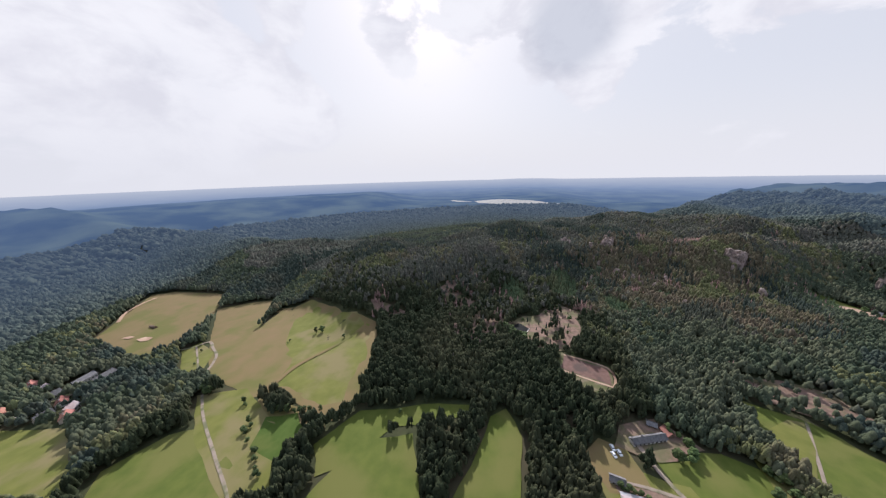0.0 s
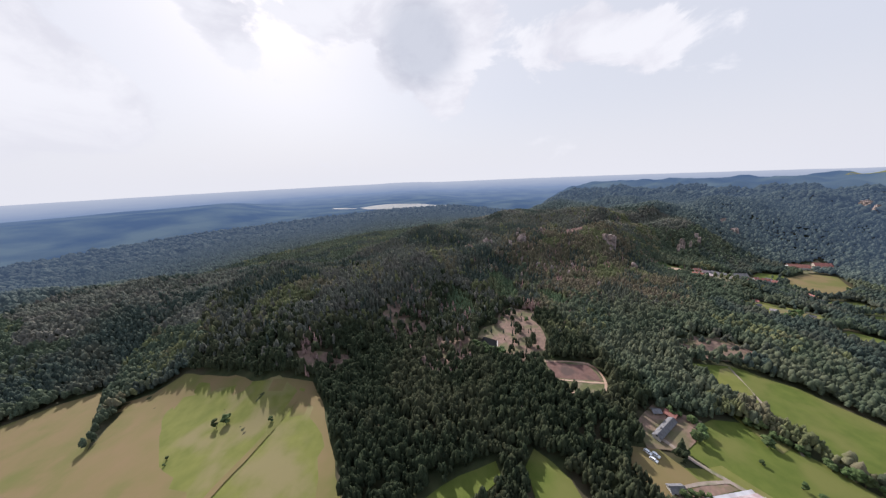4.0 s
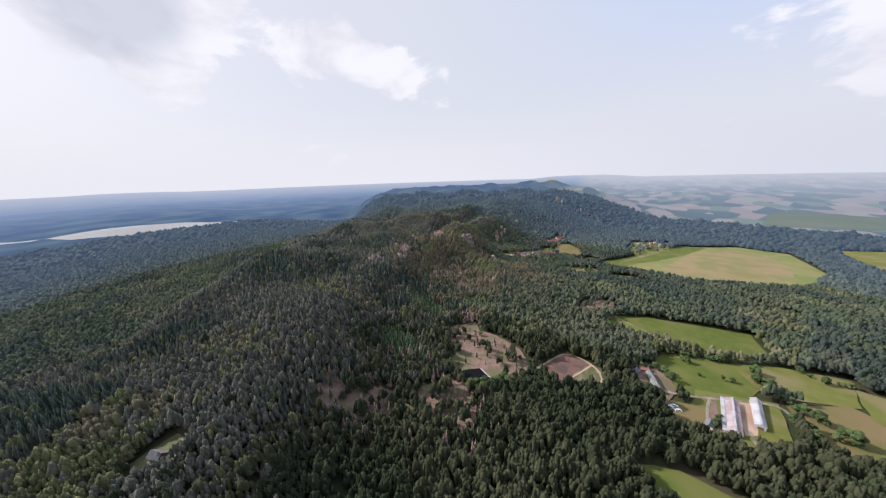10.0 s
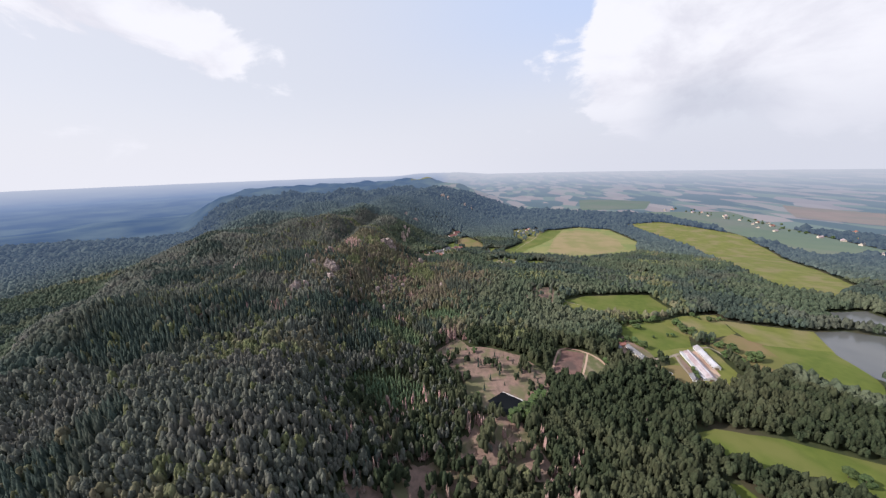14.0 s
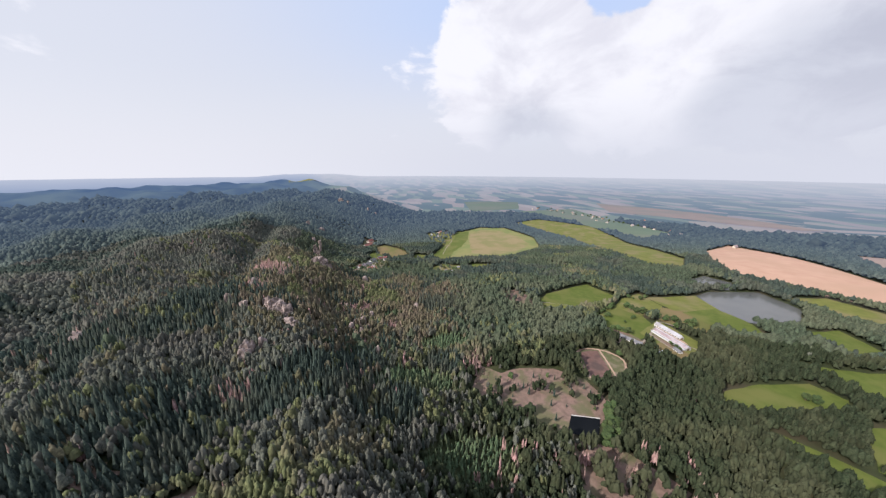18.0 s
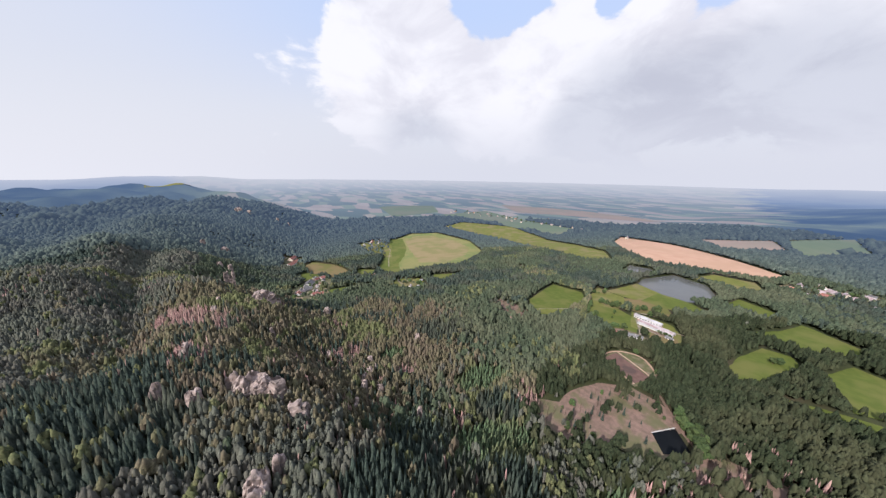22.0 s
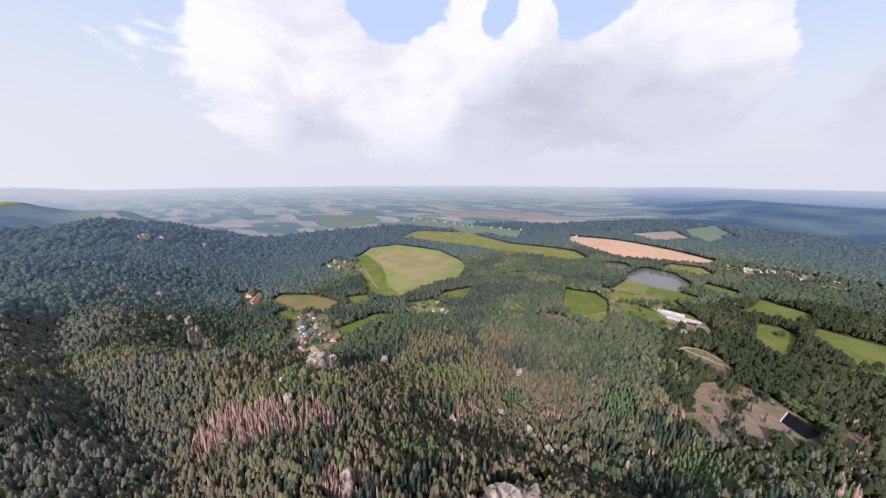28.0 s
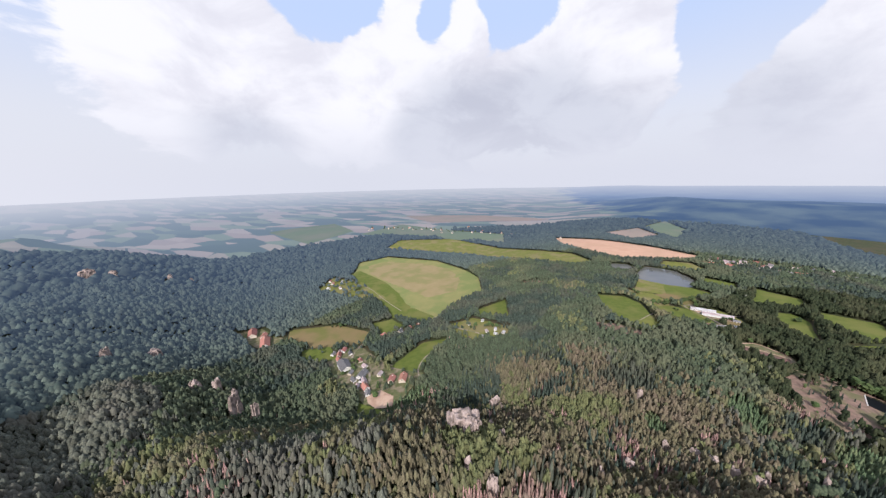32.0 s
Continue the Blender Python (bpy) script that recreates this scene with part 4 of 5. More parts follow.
def car(x, y, turn, label, group="cars beside the farmhouse"):
    ob = thing("car", x, y, turn, label, "car", group, z=at_ground(x, y) + 0.5)
    bm = bmesh.new()
    for z, l, w in ((0.35, 2.1, 0.85), (0.95, 2.1, 0.88), (1.05, 2.0, 0.85)):
        ring = [bm.verts.new((sx * l, sy * w, z)) for sx, sy in ((-1, -1), (1, -1), (1, 1), (-1, 1))]
        if z > 0.35:
            for i in range(4):
                bm.faces.new((last[i], last[(i + 1) % 4], ring[(i + 1) % 4], ring[i]))
        else:
            bm.faces.new(ring[::-1])
        last = ring
    bm.faces.new(last)
    part("body", bm, PAINT, ob)
    part("cabin", box(-1.5, 1.0, -0.72, 0.72, 1.05, 1.6), PANE, ob)
    part("roof", box(-1.4, 0.85, -0.70, 0.70, 1.6, 1.68), PAINT, ob)
    for sx in (-1.3, 1.3):
        for sy in (-0.88, 0.88):
            bm = bmesh.new()
            bmesh.ops.create_cone(bm, cap_ends=True, segments=14, radius1=0.34, radius2=0.34, depth=0.22)
            wheel = part("wheel", bm, RUBBER, ob)
            wheel.matrix_basis = pose(sx, sy, 0.34, 90, 0, 0)
            bm = bmesh.new()
            bmesh.ops.create_cone(bm, cap_ends=True, segments=10, radius1=0.2, radius2=0.2, depth=0.25)
            part("rim", bm, SHEET, wheel, "pale metal rim")


car(240.5, -180.0, 20, "white parked car on the gravel drive")
car(242.5, -183.5, 25, "white parked van on the gravel drive")
car(238.0, -183.0, 15, "white parked car beside the drive")

for x, y in ((272, -605.5), (268.5, -606), (264.5, -605.5), (260, -604.5), (256, -604.5)):
    car(x, y, 95 + x % 7, "white parked car beside the country road", "cars beside the country road")
logs = thing("log_pile", 185.5, -683, 84, "dark stack of felled logs on the dry pasture", "logs")
for row, many in enumerate((5, 4, 3)):
    for i in range(many):
        bm = bmesh.new()
        bmesh.ops.create_cone(bm, cap_ends=True, segments=9, radius1=0.42, radius2=0.36, depth=11.0)
        one = part("log", bm, WOOD, logs)
        one.matrix_basis = pose(0.1 * row, (i - (many - 1) / 2) * 0.84, 0.75 + 0.72 * row, 0, 90, 0.6 * i)

# pond walls and basin banks
pond_wall = tagged(new("pond_wall"), "pale concrete edge of the dark pond", "wall")
pond_wall.matrix_basis = pose(0, 0, 0)
for (ax, ay), (bx, by), hh in (((109, -229), (127, -236), 1.8), ((98, -240), (109, -229), 1.0), ((113, -250), (127, -236), 1.0)):
    d = Vector((bx - ax, by - ay, 0))
    z = min(at_ground(ax, ay), at_ground(bx, by))
    seg = part("coping", box(0, d.length, -0.35, 0.35, -2.0, 0.6 * hh), CONCRETE, pond_wall)
    seg.matrix_basis = pose(ax, ay, z, 0, 0, math.degrees(math.atan2(d.y, d.x)))


def tower(w, h, seed):
    """One weathered sandstone tower: blocks, ledges and clefts."""
    rng = random.Random(seed)
    bm = bmesh.new()
    bmesh.ops.create_icosphere(bm, subdivisions=4, radius=1.0)
    off = Vector((rng.uniform(-90, 90), rng.uniform(-90, 90), rng.uniform(-90, 90)))
    sx, sy = rng.uniform(0.75, 1.2), rng.uniform(0.75, 1.2)
    for q in bm.verts:
        n = q.co.normalized()
        s = [math.copysign(abs(a) ** 0.30, a) for a in n]
        p = Vector((s[0] * sx * w / 2, s[1] * sy * w / 2, (s[2] * 0.5 + 0.5) * (h + 5) - 5))
        taper = 1.12 - 0.35 * max(0.0, p.z) / h
        cell = Vector((p.x * 0.27, p.y * 0.27, p.z * 0.20)) + off
        d, at = noise.voronoi(cell)
        block = noise.cell(at[0] * 7.3)
        crack = min(1.0, (d[1] - d[0]) / 0.22)
        k = taper * (1 + 0.14 * block) * (0.78 + 0.22 * crack) * (1 + 0.10 * noise.noise(p * 0.9 + off))
        q.co = Vector((p.x * k, p.y * k, p.z + (1.9 * block if p.z > 0 else 0)))
    return bm


def rock(x, y, w, h, seed, columns=3, label="pale weathered sandstone rock towering above the pines"):
    """A cluster of towers."""
    rng = random.Random(seed)
    ob = thing("rock", x, y, rng.uniform(0, 360), label, "rock", "sandstone rocks above the forest")
    for c in range(columns):
        a = rng.uniform(0, 2 * math.pi)
        far = 0 if c == 0 else rng.uniform(0.25, 0.50) * w
        piece = part("tower", tower(w * rng.uniform(0.55, 0.85), (h - 1) * (1 if c == 0 else rng.uniform(0.72, 0.98)), seed * 17 + c), ROCK, ob)
        piece.location = (far * math.cos(a), 0.55 * far * math.sin(a), 0)
    clear_round(x, y, w * 0.62 + 1)


for k, (x, y, w, h, cols) in enumerate((
    (-113, -171, 7.5, 16, 5), (-106, -165, 5, 14, 3), (-118, -103, 8, 13, 4), (-111, -109, 9, 13, 4), (-103, -114, 8, 13, 4), (-125, -96, 6, 11, 3), (-111, -106, 15, 11, 5), (-122, -101, 9, 10, 3), (-96, -134, 8, 12, 3),
    (-158, -92, 6, 11, 2), (-40, -88, 6, 12, 3), (-48, -96, 5, 11, 2), (-153, -50, 6, 11, 3), (-107, 66, 15, 21, 8), (-113, 59, 10, 18, 5), (-95, 63, 7, 16, 3), (-46, 62, 8, 15, 3), (-33, -63, 5, 11, 2), (-51, -105, 6, 10, 3), (-42, -112, 5, 10, 2), (-26, -144, 4, 11, 1), (-63, -38, 6, 10, 2), (-145, 46, 5, 10, 2), (-146, 30, 6, 9, 2), (-143, -102, 5, 10, 2), (-33, -80, 6, 10, 3), (-104, -20, 4, 10, 2),
    (-90, 52, 5, 11, 2), (-110, 38, 6, 11, 2), (-160, 285, 6, 25, 3), (-154, 298, 5, 22, 2), (-151, 266, 5, 22, 2), (-157, 322, 6, 19, 2), (-172, 330, 7, 13, 3),
    (-172, 431, 10, 14, 4), (-205, 440, 8, 14, 3), (-62, -127, 4, 11, 2), (-250, -118, 8, 11, 3), (-140, -103, 5, 10, 2), (20, -51, 5, 11, 2),
    (-156, 764, 12, 17, 4), (-129, 746, 11, 16, 3), (-32, 726, 10, 14, 3), (-60, 740, 8, 14, 2), (-75, 40, 4, 11, 2),
)):
    rock(x, y, w * 1.15, h + 1, k + 3, cols)


def leafy_crown(w, h, seed, clumps=16):
    """A crown of many uneven clumps with gaps between them."""
    rng = random.Random(seed)
    bm = bmesh.new()
    for c in range(clumps):
        a, up = rng.uniform(0, 2 * math.pi), rng.uniform(0.0, 1.0)
        reach = 0.36 * w * math.sqrt(max(0.08, 1 - (2 * up - 0.85) ** 2)) * rng.uniform(0.55, 1.05)
        size = w * rng.uniform(0.15, 0.27)
        made = bmesh.ops.create_icosphere(bm, subdivisions=2, radius=size)["verts"]
        for q in made:
            n = q.co.normalized()
            q.co *= 1 + rng.uniform(-0.28, 0.28)
            q.co = Vector((q.co.x + reach * math.cos(a), q.co.y + reach * math.sin(a), q.co.z * 0.8 + h * (0.30 + 0.58 * up)))
    return bm


def trunk_mesh(h, r):
    bm = bmesh.new()
    last = None
    for z, k in ((-0.8, 1.3), (0.3, 1.0), (h * 0.4, 0.75), (h * 0.75, 0.3)):
        ring = [bm.verts.new((r * k * math.cos(a) + 0.04 * z * math.sin(z), r * k * math.sin(a), z)) for a in np.linspace(0, 2 * math.pi, 7, endpoint=False)]
        if last:
            for i in range(7):
                bm.faces.new((last[i], last[(i + 1) % 7], ring[(i + 1) % 7], ring[i]))
        last = ring
    return bm


def tree_model(w, h, seed, name, label, mat):
    ob = tagged(new(name), label, "tree", "single trees and hedgerow trees")
    part("trunk", trunk_mesh(h, 0.035 * h), BARK, ob)
    part("crown", leafy_crown(w, h, seed), mat, ob)
    return ob


TREE_LEAF = stuff("hedgerow_leaves", (0.034, 0.054, 0.019), (0.074, 0.100, 0.034), 0.9, bump=0.4, per_object=0.35)
MODELS = [
    tree_model(6.0, 7.5, 1, "tree", "broad green hedgerow tree beside a meadow", TREE_LEAF),
    tree_model(5.0, 8.5, 2, "tree", "tall green tree standing in the open", TREE_LEAF),
    tree_model(4.0, 4.5, 3, "bush", "low rounded green bush on the grass", TREE_LEAF),
    tree_model(7.5, 9.0, 4, "tree", "wide dark green tree at a field's edge", TREE_LEAF),
]
MODELS.append(tagged(new("spruce"), "thin young spruce standing alone in the clearing", "tree", "thin trees in the clearing"))
part("trunk", trunk_mesh(7.0, 0.16), BARK, MODELS[4])


def needle_crown(h, w, seed, tiers=6):
    """Tiers of drooping, uneven branches round a stem."""
    rng = random.Random(seed)
    bm = bmesh.new()
    for k in range(tiers):
        z, r = h * (0.18 + 0.72 * k / tiers), w / 2 * (1 - 0.85 * k / tiers)
        tip = bm.verts.new((0, 0, z + h * 0.26))
        rim = [bm.verts.new((r * q * math.cos(a), r * q * math.sin(a), z + (0.25 if s % 2 else 0) + rng.uniform(-0.15, 0.15))) for s, a, q in ((s, 2 * math.pi * s / 14, rng.uniform(0.75, 1.15) * (0.6 if s % 2 else 1.0)) for s in range(14))]
        for s in range(14):
            bm.faces.new((rim[s], rim[(s + 1) % 14], tip))
    return bm


part("crown", needle_crown(8.0, 2.4, 5), SPRUCE, MODELS[4])
MODELS.append(tagged(new("dead_pine"), "bare grey-brown dead pine beside the felled strip", "tree", "bare pines round the clearings"))
part("trunk", trunk_mesh(11.0, 0.15), BARK, MODELS[5])


def bare_boughs(h, seed):
    """Short drooping leafless boughs round the upper stem."""
    rng = random.Random(seed)
    bm = bmesh.new()
    for k in range(22):
        z, a = h * (0.35 + 0.45 * k / 22), 2.4 * k + rng.uniform(-0.4, 0.4)
        reach = 1.5 * (1 - 0.5 * k / 22) * rng.uniform(0.6, 1.1)
        out, across = Vector((math.cos(a), math.sin(a), 0)), Vector((-math.sin(a), math.cos(a), 0))
        foot = Vector((0, 0, z))
        tip = foot + reach * out + Vector((0, 0, rng.uniform(-0.5, 0.3)))
        ring = [bm.verts.new(foot + 0.09 * across), bm.verts.new(foot - 0.09 * across), bm.verts.new(foot + Vector((0, 0, 0.16)))]
        end = bm.verts.new(tip)
        for i in range(3):
            bm.faces.new((ring[i], ring[(i + 1) % 3], end))
    return bm


part("boughs", bare_boughs(11.0, 3), BARK, MODELS[5])
PLACED = []


def plant(x, y, model, size=1.0, turn=0.0):
    m = pose(x, y, at_ground(x, y) + 0.3, 0, 0, turn) @ Matrix.Scale(size, 4)
    if model in PLACED:
        ob = copy_thing(MODELS[model], m)
        ob.scale = (size, size, size)
    else:
        PLACED.append(model)
        MODELS[model].matrix_basis = m


def hedge(line, gap, models=(0, 1, 3, 2), spread=1.5, seed=1):
    rng = random.Random(seed)
    for (ax, ay), (bx, by) in zip(line, line[1:]):
        k = max(1, int(math.dist((ax, ay), (bx, by)) / gap))
        for i in range(k):
            t = (i + rng.uniform(0, 0.8)) / k
            plant(ax + (bx - ax) * t + rng.uniform(-spread, spread), ay + (by - ay) * t + rng.uniform(-spread, spread), rng.choice(models), rng.uniform(0.6, 1.1), rng.uniform(0, 360))


for x, y, model, size in ((160, -458, 1, 0.9), (158, -452, 0, 1.0), (166, -418, 2, 0.9), (264, -438, 1, 0.7), (266, -434, 2, 0.7), (278, -416, 1, 0.7), (281, -411, 2, 0.8), (259, -483, 3, 1.2), (262, -478, 0, 1.1), (180, -476, 2, 0.5), (185, -474, 2, 0.4), (232, -540, 2, 0.6), (245, -318, 2, 0.7), (247, -111, 0, 0.9), (244, -109, 2, 1.0), (269, -122, 1, 0.6), (275, -120, 0, 0.6), (255, -127, 2, 0.7), (325, -150, 3, 1.1), (322, -146, 0, 1.0), (318, -152, 0, 0.8), (293, -256, 0, 0.9), (296, -260, 3, 0.8), (212, -560, 2, 0.6)):
    plant(x, y, model, size, 40 * x)
for k, (x, y) in enumerate(((84, -196), (87, -199), (90, -203), (92, -197), (88, -206), (101, -190), (104, -194), (110, -222), (121, -212), (124, -206), (69, -186), (66, -199), (134, -210), (136, -215), (75, -205), (95, -231), (117, -196), (78, -190), (106, -212), (99, -219))):
    plant(x, y, 4, 0.55 + 0.09 * (k * 5 % 7), 50 * k)
for k, (x, y) in enumerate(((74, -184), (82, -186), (113, -192), (131, -197), (138, -221), (128, -229), (91, -236), (70, -210), (60, -197), (147, -192), (152, -206), (178, -205), (193, -195), (196, -180))):
    plant(x, y, (2, 0, 1)[k % 3], 0.5 + 0.1 * (k * 3 % 5), 70 * k)
for k, (x, y) in enumerate(((131, -239), (129, -243), (125, -247), (134, -234), (120, -251), (136, -240), (131, -247), (138, -234), (116, -254), (126, -252))):
    plant(x, y, (3, 1)[k % 2], 1.15 + 0.07 * (k % 4), 80 * k)
bare = random.Random(33)
for cx, cy, rx, ry, many in ((112, -270, 24, 18, 18), (111, -392, 10, 20, 14), (68, -300, 30, 22, 20), (62, -178, 14, 14, 12), (100, -195, 36, 9, 9), (160, -60, 14, 18, 6), (136, -236, 8, 8, 5)):
    for k in range(many):
        plant(cx + rx * bare.uniform(-1, 1), cy + ry * bare.uniform(-1, 1), 5, bare.uniform(0.7, 1.1), bare.uniform(0, 360))
hedge([(255, -421), (262, -410), (266, -398), (262, -385), (258, -372)], 4.0, (0, 1, 2), 1.2, 4)
hedge([(283, -416), (296, -392), (310, -372)], 6.0, (2,), 0.8, 5)
hedge([(287, -90), (292, -112), (300, -125), (310, -136), (318, -140)], 3.4, (0, 3, 1), 2.5, 6)
hedge([(303, -150), (312, -168), (318, -182)], 4.0, (0, 2), 3.5, 7)
hedge([(296, -178), (300, -190), (310, -196), (322, -200)], 4.0, (0, 2, 1), 4.0, 8)
hedge([(232, -106), (250, -98), (266, -92), (281, -86)], 3.6, (0, 2), 1.5, 9)
hedge([(318, -66), (330, -75), (352, -68)], 4.5, (0, 2), 2.0, 10)
hedge([(216, -150), (226, -138), (236, -140), (240, -152)], 3.6, (0, 1, 2), 2.0, 11)
hedge([(56, 344), (44, 366), (30, 386)], 5.0, (0, 2), 2.5, 12)
hedge([(96, 164), (106, 144), (122, 124), (111, 109)], 6.0, (2, 0), 6.0, 13)
hedge([(146, 414), (186, 494), (216, 554)], 9.0, (0, 2), 8.0, 14)
hedge([(-59, 254), (-34, 259), (-20, 276)], 5.0, (0, 1), 5.0, 17)
hedge([(-74, 189), (-56, 196), (-44, 204)], 5.0, (0, 1), 4.0, 18)
hedge([(830, 1040), (900, 890), (950, 700), (955, 500), (920, 330), (850, 140)], 17.0, (0, 3), 40.0, 21)
hedge([(264, -172), (262, -188)], 3.0, (2,), 1.0, 19)
hedge([(585, -235), (600, -260), (610, -290), (600, -320)], 9.0, (0, 3), 12.0, 20)


# ---- the woods ----
def inside(x, y, poly, pad=0.0):
    px, py = poly[:, 0], poly[:, 1]
    box = (x > px.min() - pad) & (x < px.max() + pad) & (y > py.min() - pad) & (y < py.max() + pad)
    hit = np.zeros(len(x), bool)
    idx = np.where(box)[0]
    if not len(idx):
        return hit
    xx, yy = x[idx], y[idx]
    c = np.zeros(len(idx), bool)
    for (ax, ay), (bx, by) in zip(poly, np.roll(poly, -1, 0)):
        if ay != by:
            c ^= ((ay > yy) != (by > yy)) & (xx < (bx - ax) * (yy - ay) / (by - ay) + ax)
    hit[idx] = c
    return hit


RNG = np.random.default_rng(7)


def lathe(prof, sides, rng, lo, hi):
    """A closed, uneven crown from rings of (radius, height)."""
    v, f = [], []
    for i, (r, z) in enumerate(prof):
        for s in range(sides):
            a = 2 * math.pi * (s + 0.5 * (i % 2) + rng.uniform(-0.25, 0.25)) / sides
            q = r * 0.5 * rng.uniform(lo, hi)
            v.append((q * math.cos(a), q * math.sin(a), z + rng.uniform(-0.06, 0.06)))
    v.append((rng.uniform(-0.12, 0.12), rng.uniform(-0.12, 0.12), 1.0 + rng.uniform(-0.05, 0.03)))
    for i in range(len(prof) - 1):
        for s in range(sides):
            a, b = i * sides + s, i * sides + (s + 1) % sides
            f += [(a, b, b + sides), (a, b + sides, a + sides)]
    top = (len(prof) - 1) * sides
    f += [(top + s, top + (s + 1) % sides, len(v) - 1) for s in range(sides)]
    return np.array(v), np.array(f)


def tufts(rows, sides, rng, lo=0.7, hi=1.3):
    """Ragged clumps of twigs: each an uneven star-edged cone at (x, y, foot, top, radius)."""
    v, f = [], []
    for cx, cy, foot, top, r in rows:
        base, start = len(v), rng.uniform(0, 6.28)
        for s in range(sides):
            a = start + 2 * math.pi * (s + rng.uniform(-0.3, 0.3)) / sides
            out = s % 2 if sides % 2 == 0 else rng.uniform(0, 1)
            q = r * rng.uniform(lo, hi) * (0.72 + 0.42 * out)
            v.append((cx + q * math.cos(a), cy + q * math.sin(a), foot + (top - foot) * (0.26 * (1 - out) + rng.uniform(-0.08, 0.08))))
        v.append((cx + rng.uniform(-0.25, 0.25) * r, cy + rng.uniform(-0.25, 0.25) * r, top + rng.uniform(-0.05, 0.03)))
        f += [(base + s, base + (s + 1) % sides, base + sides) for s in range(sides)]
    return np.array(v), np.array(f)


def domes(rows, sides, rng):
    """Rounded, lumpy boughs: each an uneven dome at (x, y, foot, top, radius) with a ragged lower edge."""
    v, f = [], []
    for cx, cy, foot, top, r in rows:
        base, start = len(v), rng.uniform(0, 6.28)
        for ring, (k, up) in enumerate(((1.0, 0.0), (0.68, 0.60))):
            for s in range(sides):
                a = start + 2 * math.pi * (s + 0.5 * ring + rng.uniform(-0.3, 0.3)) / sides
                q = k * r * rng.uniform(0.72, 1.28)
                v.append((cx + q * math.cos(a), cy + q * math.sin(a), foot + (top - foot) * (up + rng.uniform(-0.16, 0.16))))
        v.append((cx + rng.uniform(-0.3, 0.3) * r, cy + rng.uniform(-0.3, 0.3) * r, top + rng.uniform(-0.04, 0.04)))
        for s in range(sides):
            n = (s + 1) % sides
            f += [(base + s, base + n, base + sides + s), (base + n, base + sides + n, base + sides + s), (base + sides + s, base + sides + n, base + 2 * sides)]
    return np.array(v), np.array(f)


def crown_template(kind, rng):
    """Vertices and triangles of one crown, one unit wide and one high, foot at the origin."""
    def around(count, reach, foot, top, r):
        rows, start = [], rng.uniform(0, 6.28)
        for i in range(count):
            a, d = start + 2 * math.pi * (i + rng.uniform(-0.3, 0.3)) / count, reach * rng.uniform(0.75, 1.25)
            rows.append((d * math.cos(a), d * math.sin(a), foot + rng.uniform(-0.1, 0.1), top + rng.uniform(-0.15, 0.12), r * rng.uniform(0.8, 1.2)))
        return rows

    if kind == "conifer":
        return domes([(rng.uniform(-0.08, 0.08), rng.uniform(-0.08, 0.08), 0.62, 1.0, 0.30)] + around(3, 0.29, 0.46, 0.84, 0.27), 5, rng)
    if kind == "spruce":
        return tufts([(0, 0, 0.10, 0.78, 0.52), (0, 0, 0.45, 1.0, 0.30)], 10, rng)
    if kind == "far":
        return domes([(0, 0, 0.52, 1.0, 0.42)] + around(2, 0.32, 0.42, 0.84, 0.36), 5, rng)
    if kind == "farthest":
        return lathe([(0.8, 0.12), (1.05, 0.55)], 4, rng, 0.72, 1.3)
    return domes([(0, 0, 0.66, 1.0, 0.28)] + around(3, 0.27, 0.52, 0.94, 0.25) + around(3, 0.38, 0.34, 0.74, 0.25), 5, rng)


def grove(name, kind, x, y, wide, tall, mat, label, sink=0.0, models=7):
    """All crowns of one kind of wood, joined."""
    rng = np.random.default_rng(len(x))
    shapes = [crown_template(kind, rng) for _ in range(models)]
    pick = rng.integers(0, models, len(x))
    z = height(x, y) - sink
    turn = rng.uniform(0, 2 * math.pi, len(x))
    allv, allf, base = [], [], 0
    for m, (v, f) in enumerate(shapes):
        s = np.where(pick == m)[0]
        if not len(s):
            continue
        c, d = np.cos(turn[s])[:, None], np.sin(turn[s])[:, None]
        vx = (c * v[:, 0] - d * v[:, 1]) * wide[s, None] + x[s, None]
        vy = (d * v[:, 0] + c * v[:, 1]) * wide[s, None] + y[s, None]
        vz = v[:, 2] * tall[s, None] + z[s, None]
        allv.append(np.stack([vx, vy, vz], -1).reshape(-1, 3))
        allf.append((f[None] + base + (np.arange(len(s)) * len(v))[:, None, None]).reshape(-1, 3))
        base += len(s) * len(v)
    me = big_mesh(name, np.vstack(allv), np.vstack(allf), mat)
    return tagged(new(name, me), label, "forest", kind="stuff")


def wobbly(x, y, s, seed):
    return (np.sin(x / s + seed) * np.sin(y / (s * 1.3) - seed * 2) + 0.6 * np.sin(x / (s * 0.43) - y / (s * 0.6) + seed * 3) + 0.5 * np.sin(y / (s * 0.31) + seed + x / (s * 0.9))) / 2.1


STAND_SEEDS = np.random.default_rng(21).uniform(-800, 800, (900, 2))
STAND_KINDS = np.random.default_rng(22).uniform(-1.0, 1.0, 900)


def stands(x, y):
    """Forestry stands: a value for each tree by the nearest of many scattered seeds, with wavering borders."""
    px = x + 14 * wobbly(x, y, 17, 3.0) - CENTRE[0]
    py = y + 14 * wobbly(x, y, 19, 6.0) - CENTRE[1]
    best, kind = np.full(len(x), 1e12), np.zeros(len(x))
    for (sx, sy), k in zip(STAND_SEEDS, STAND_KINDS):
        d = (px - sx) ** 2 + (py - sy) ** 2
        kind = np.where(d < best, k, kind)
        best = np.minimum(best, d)
    return kind + 0.35 * wobbly(x, y, 38, 5.0)


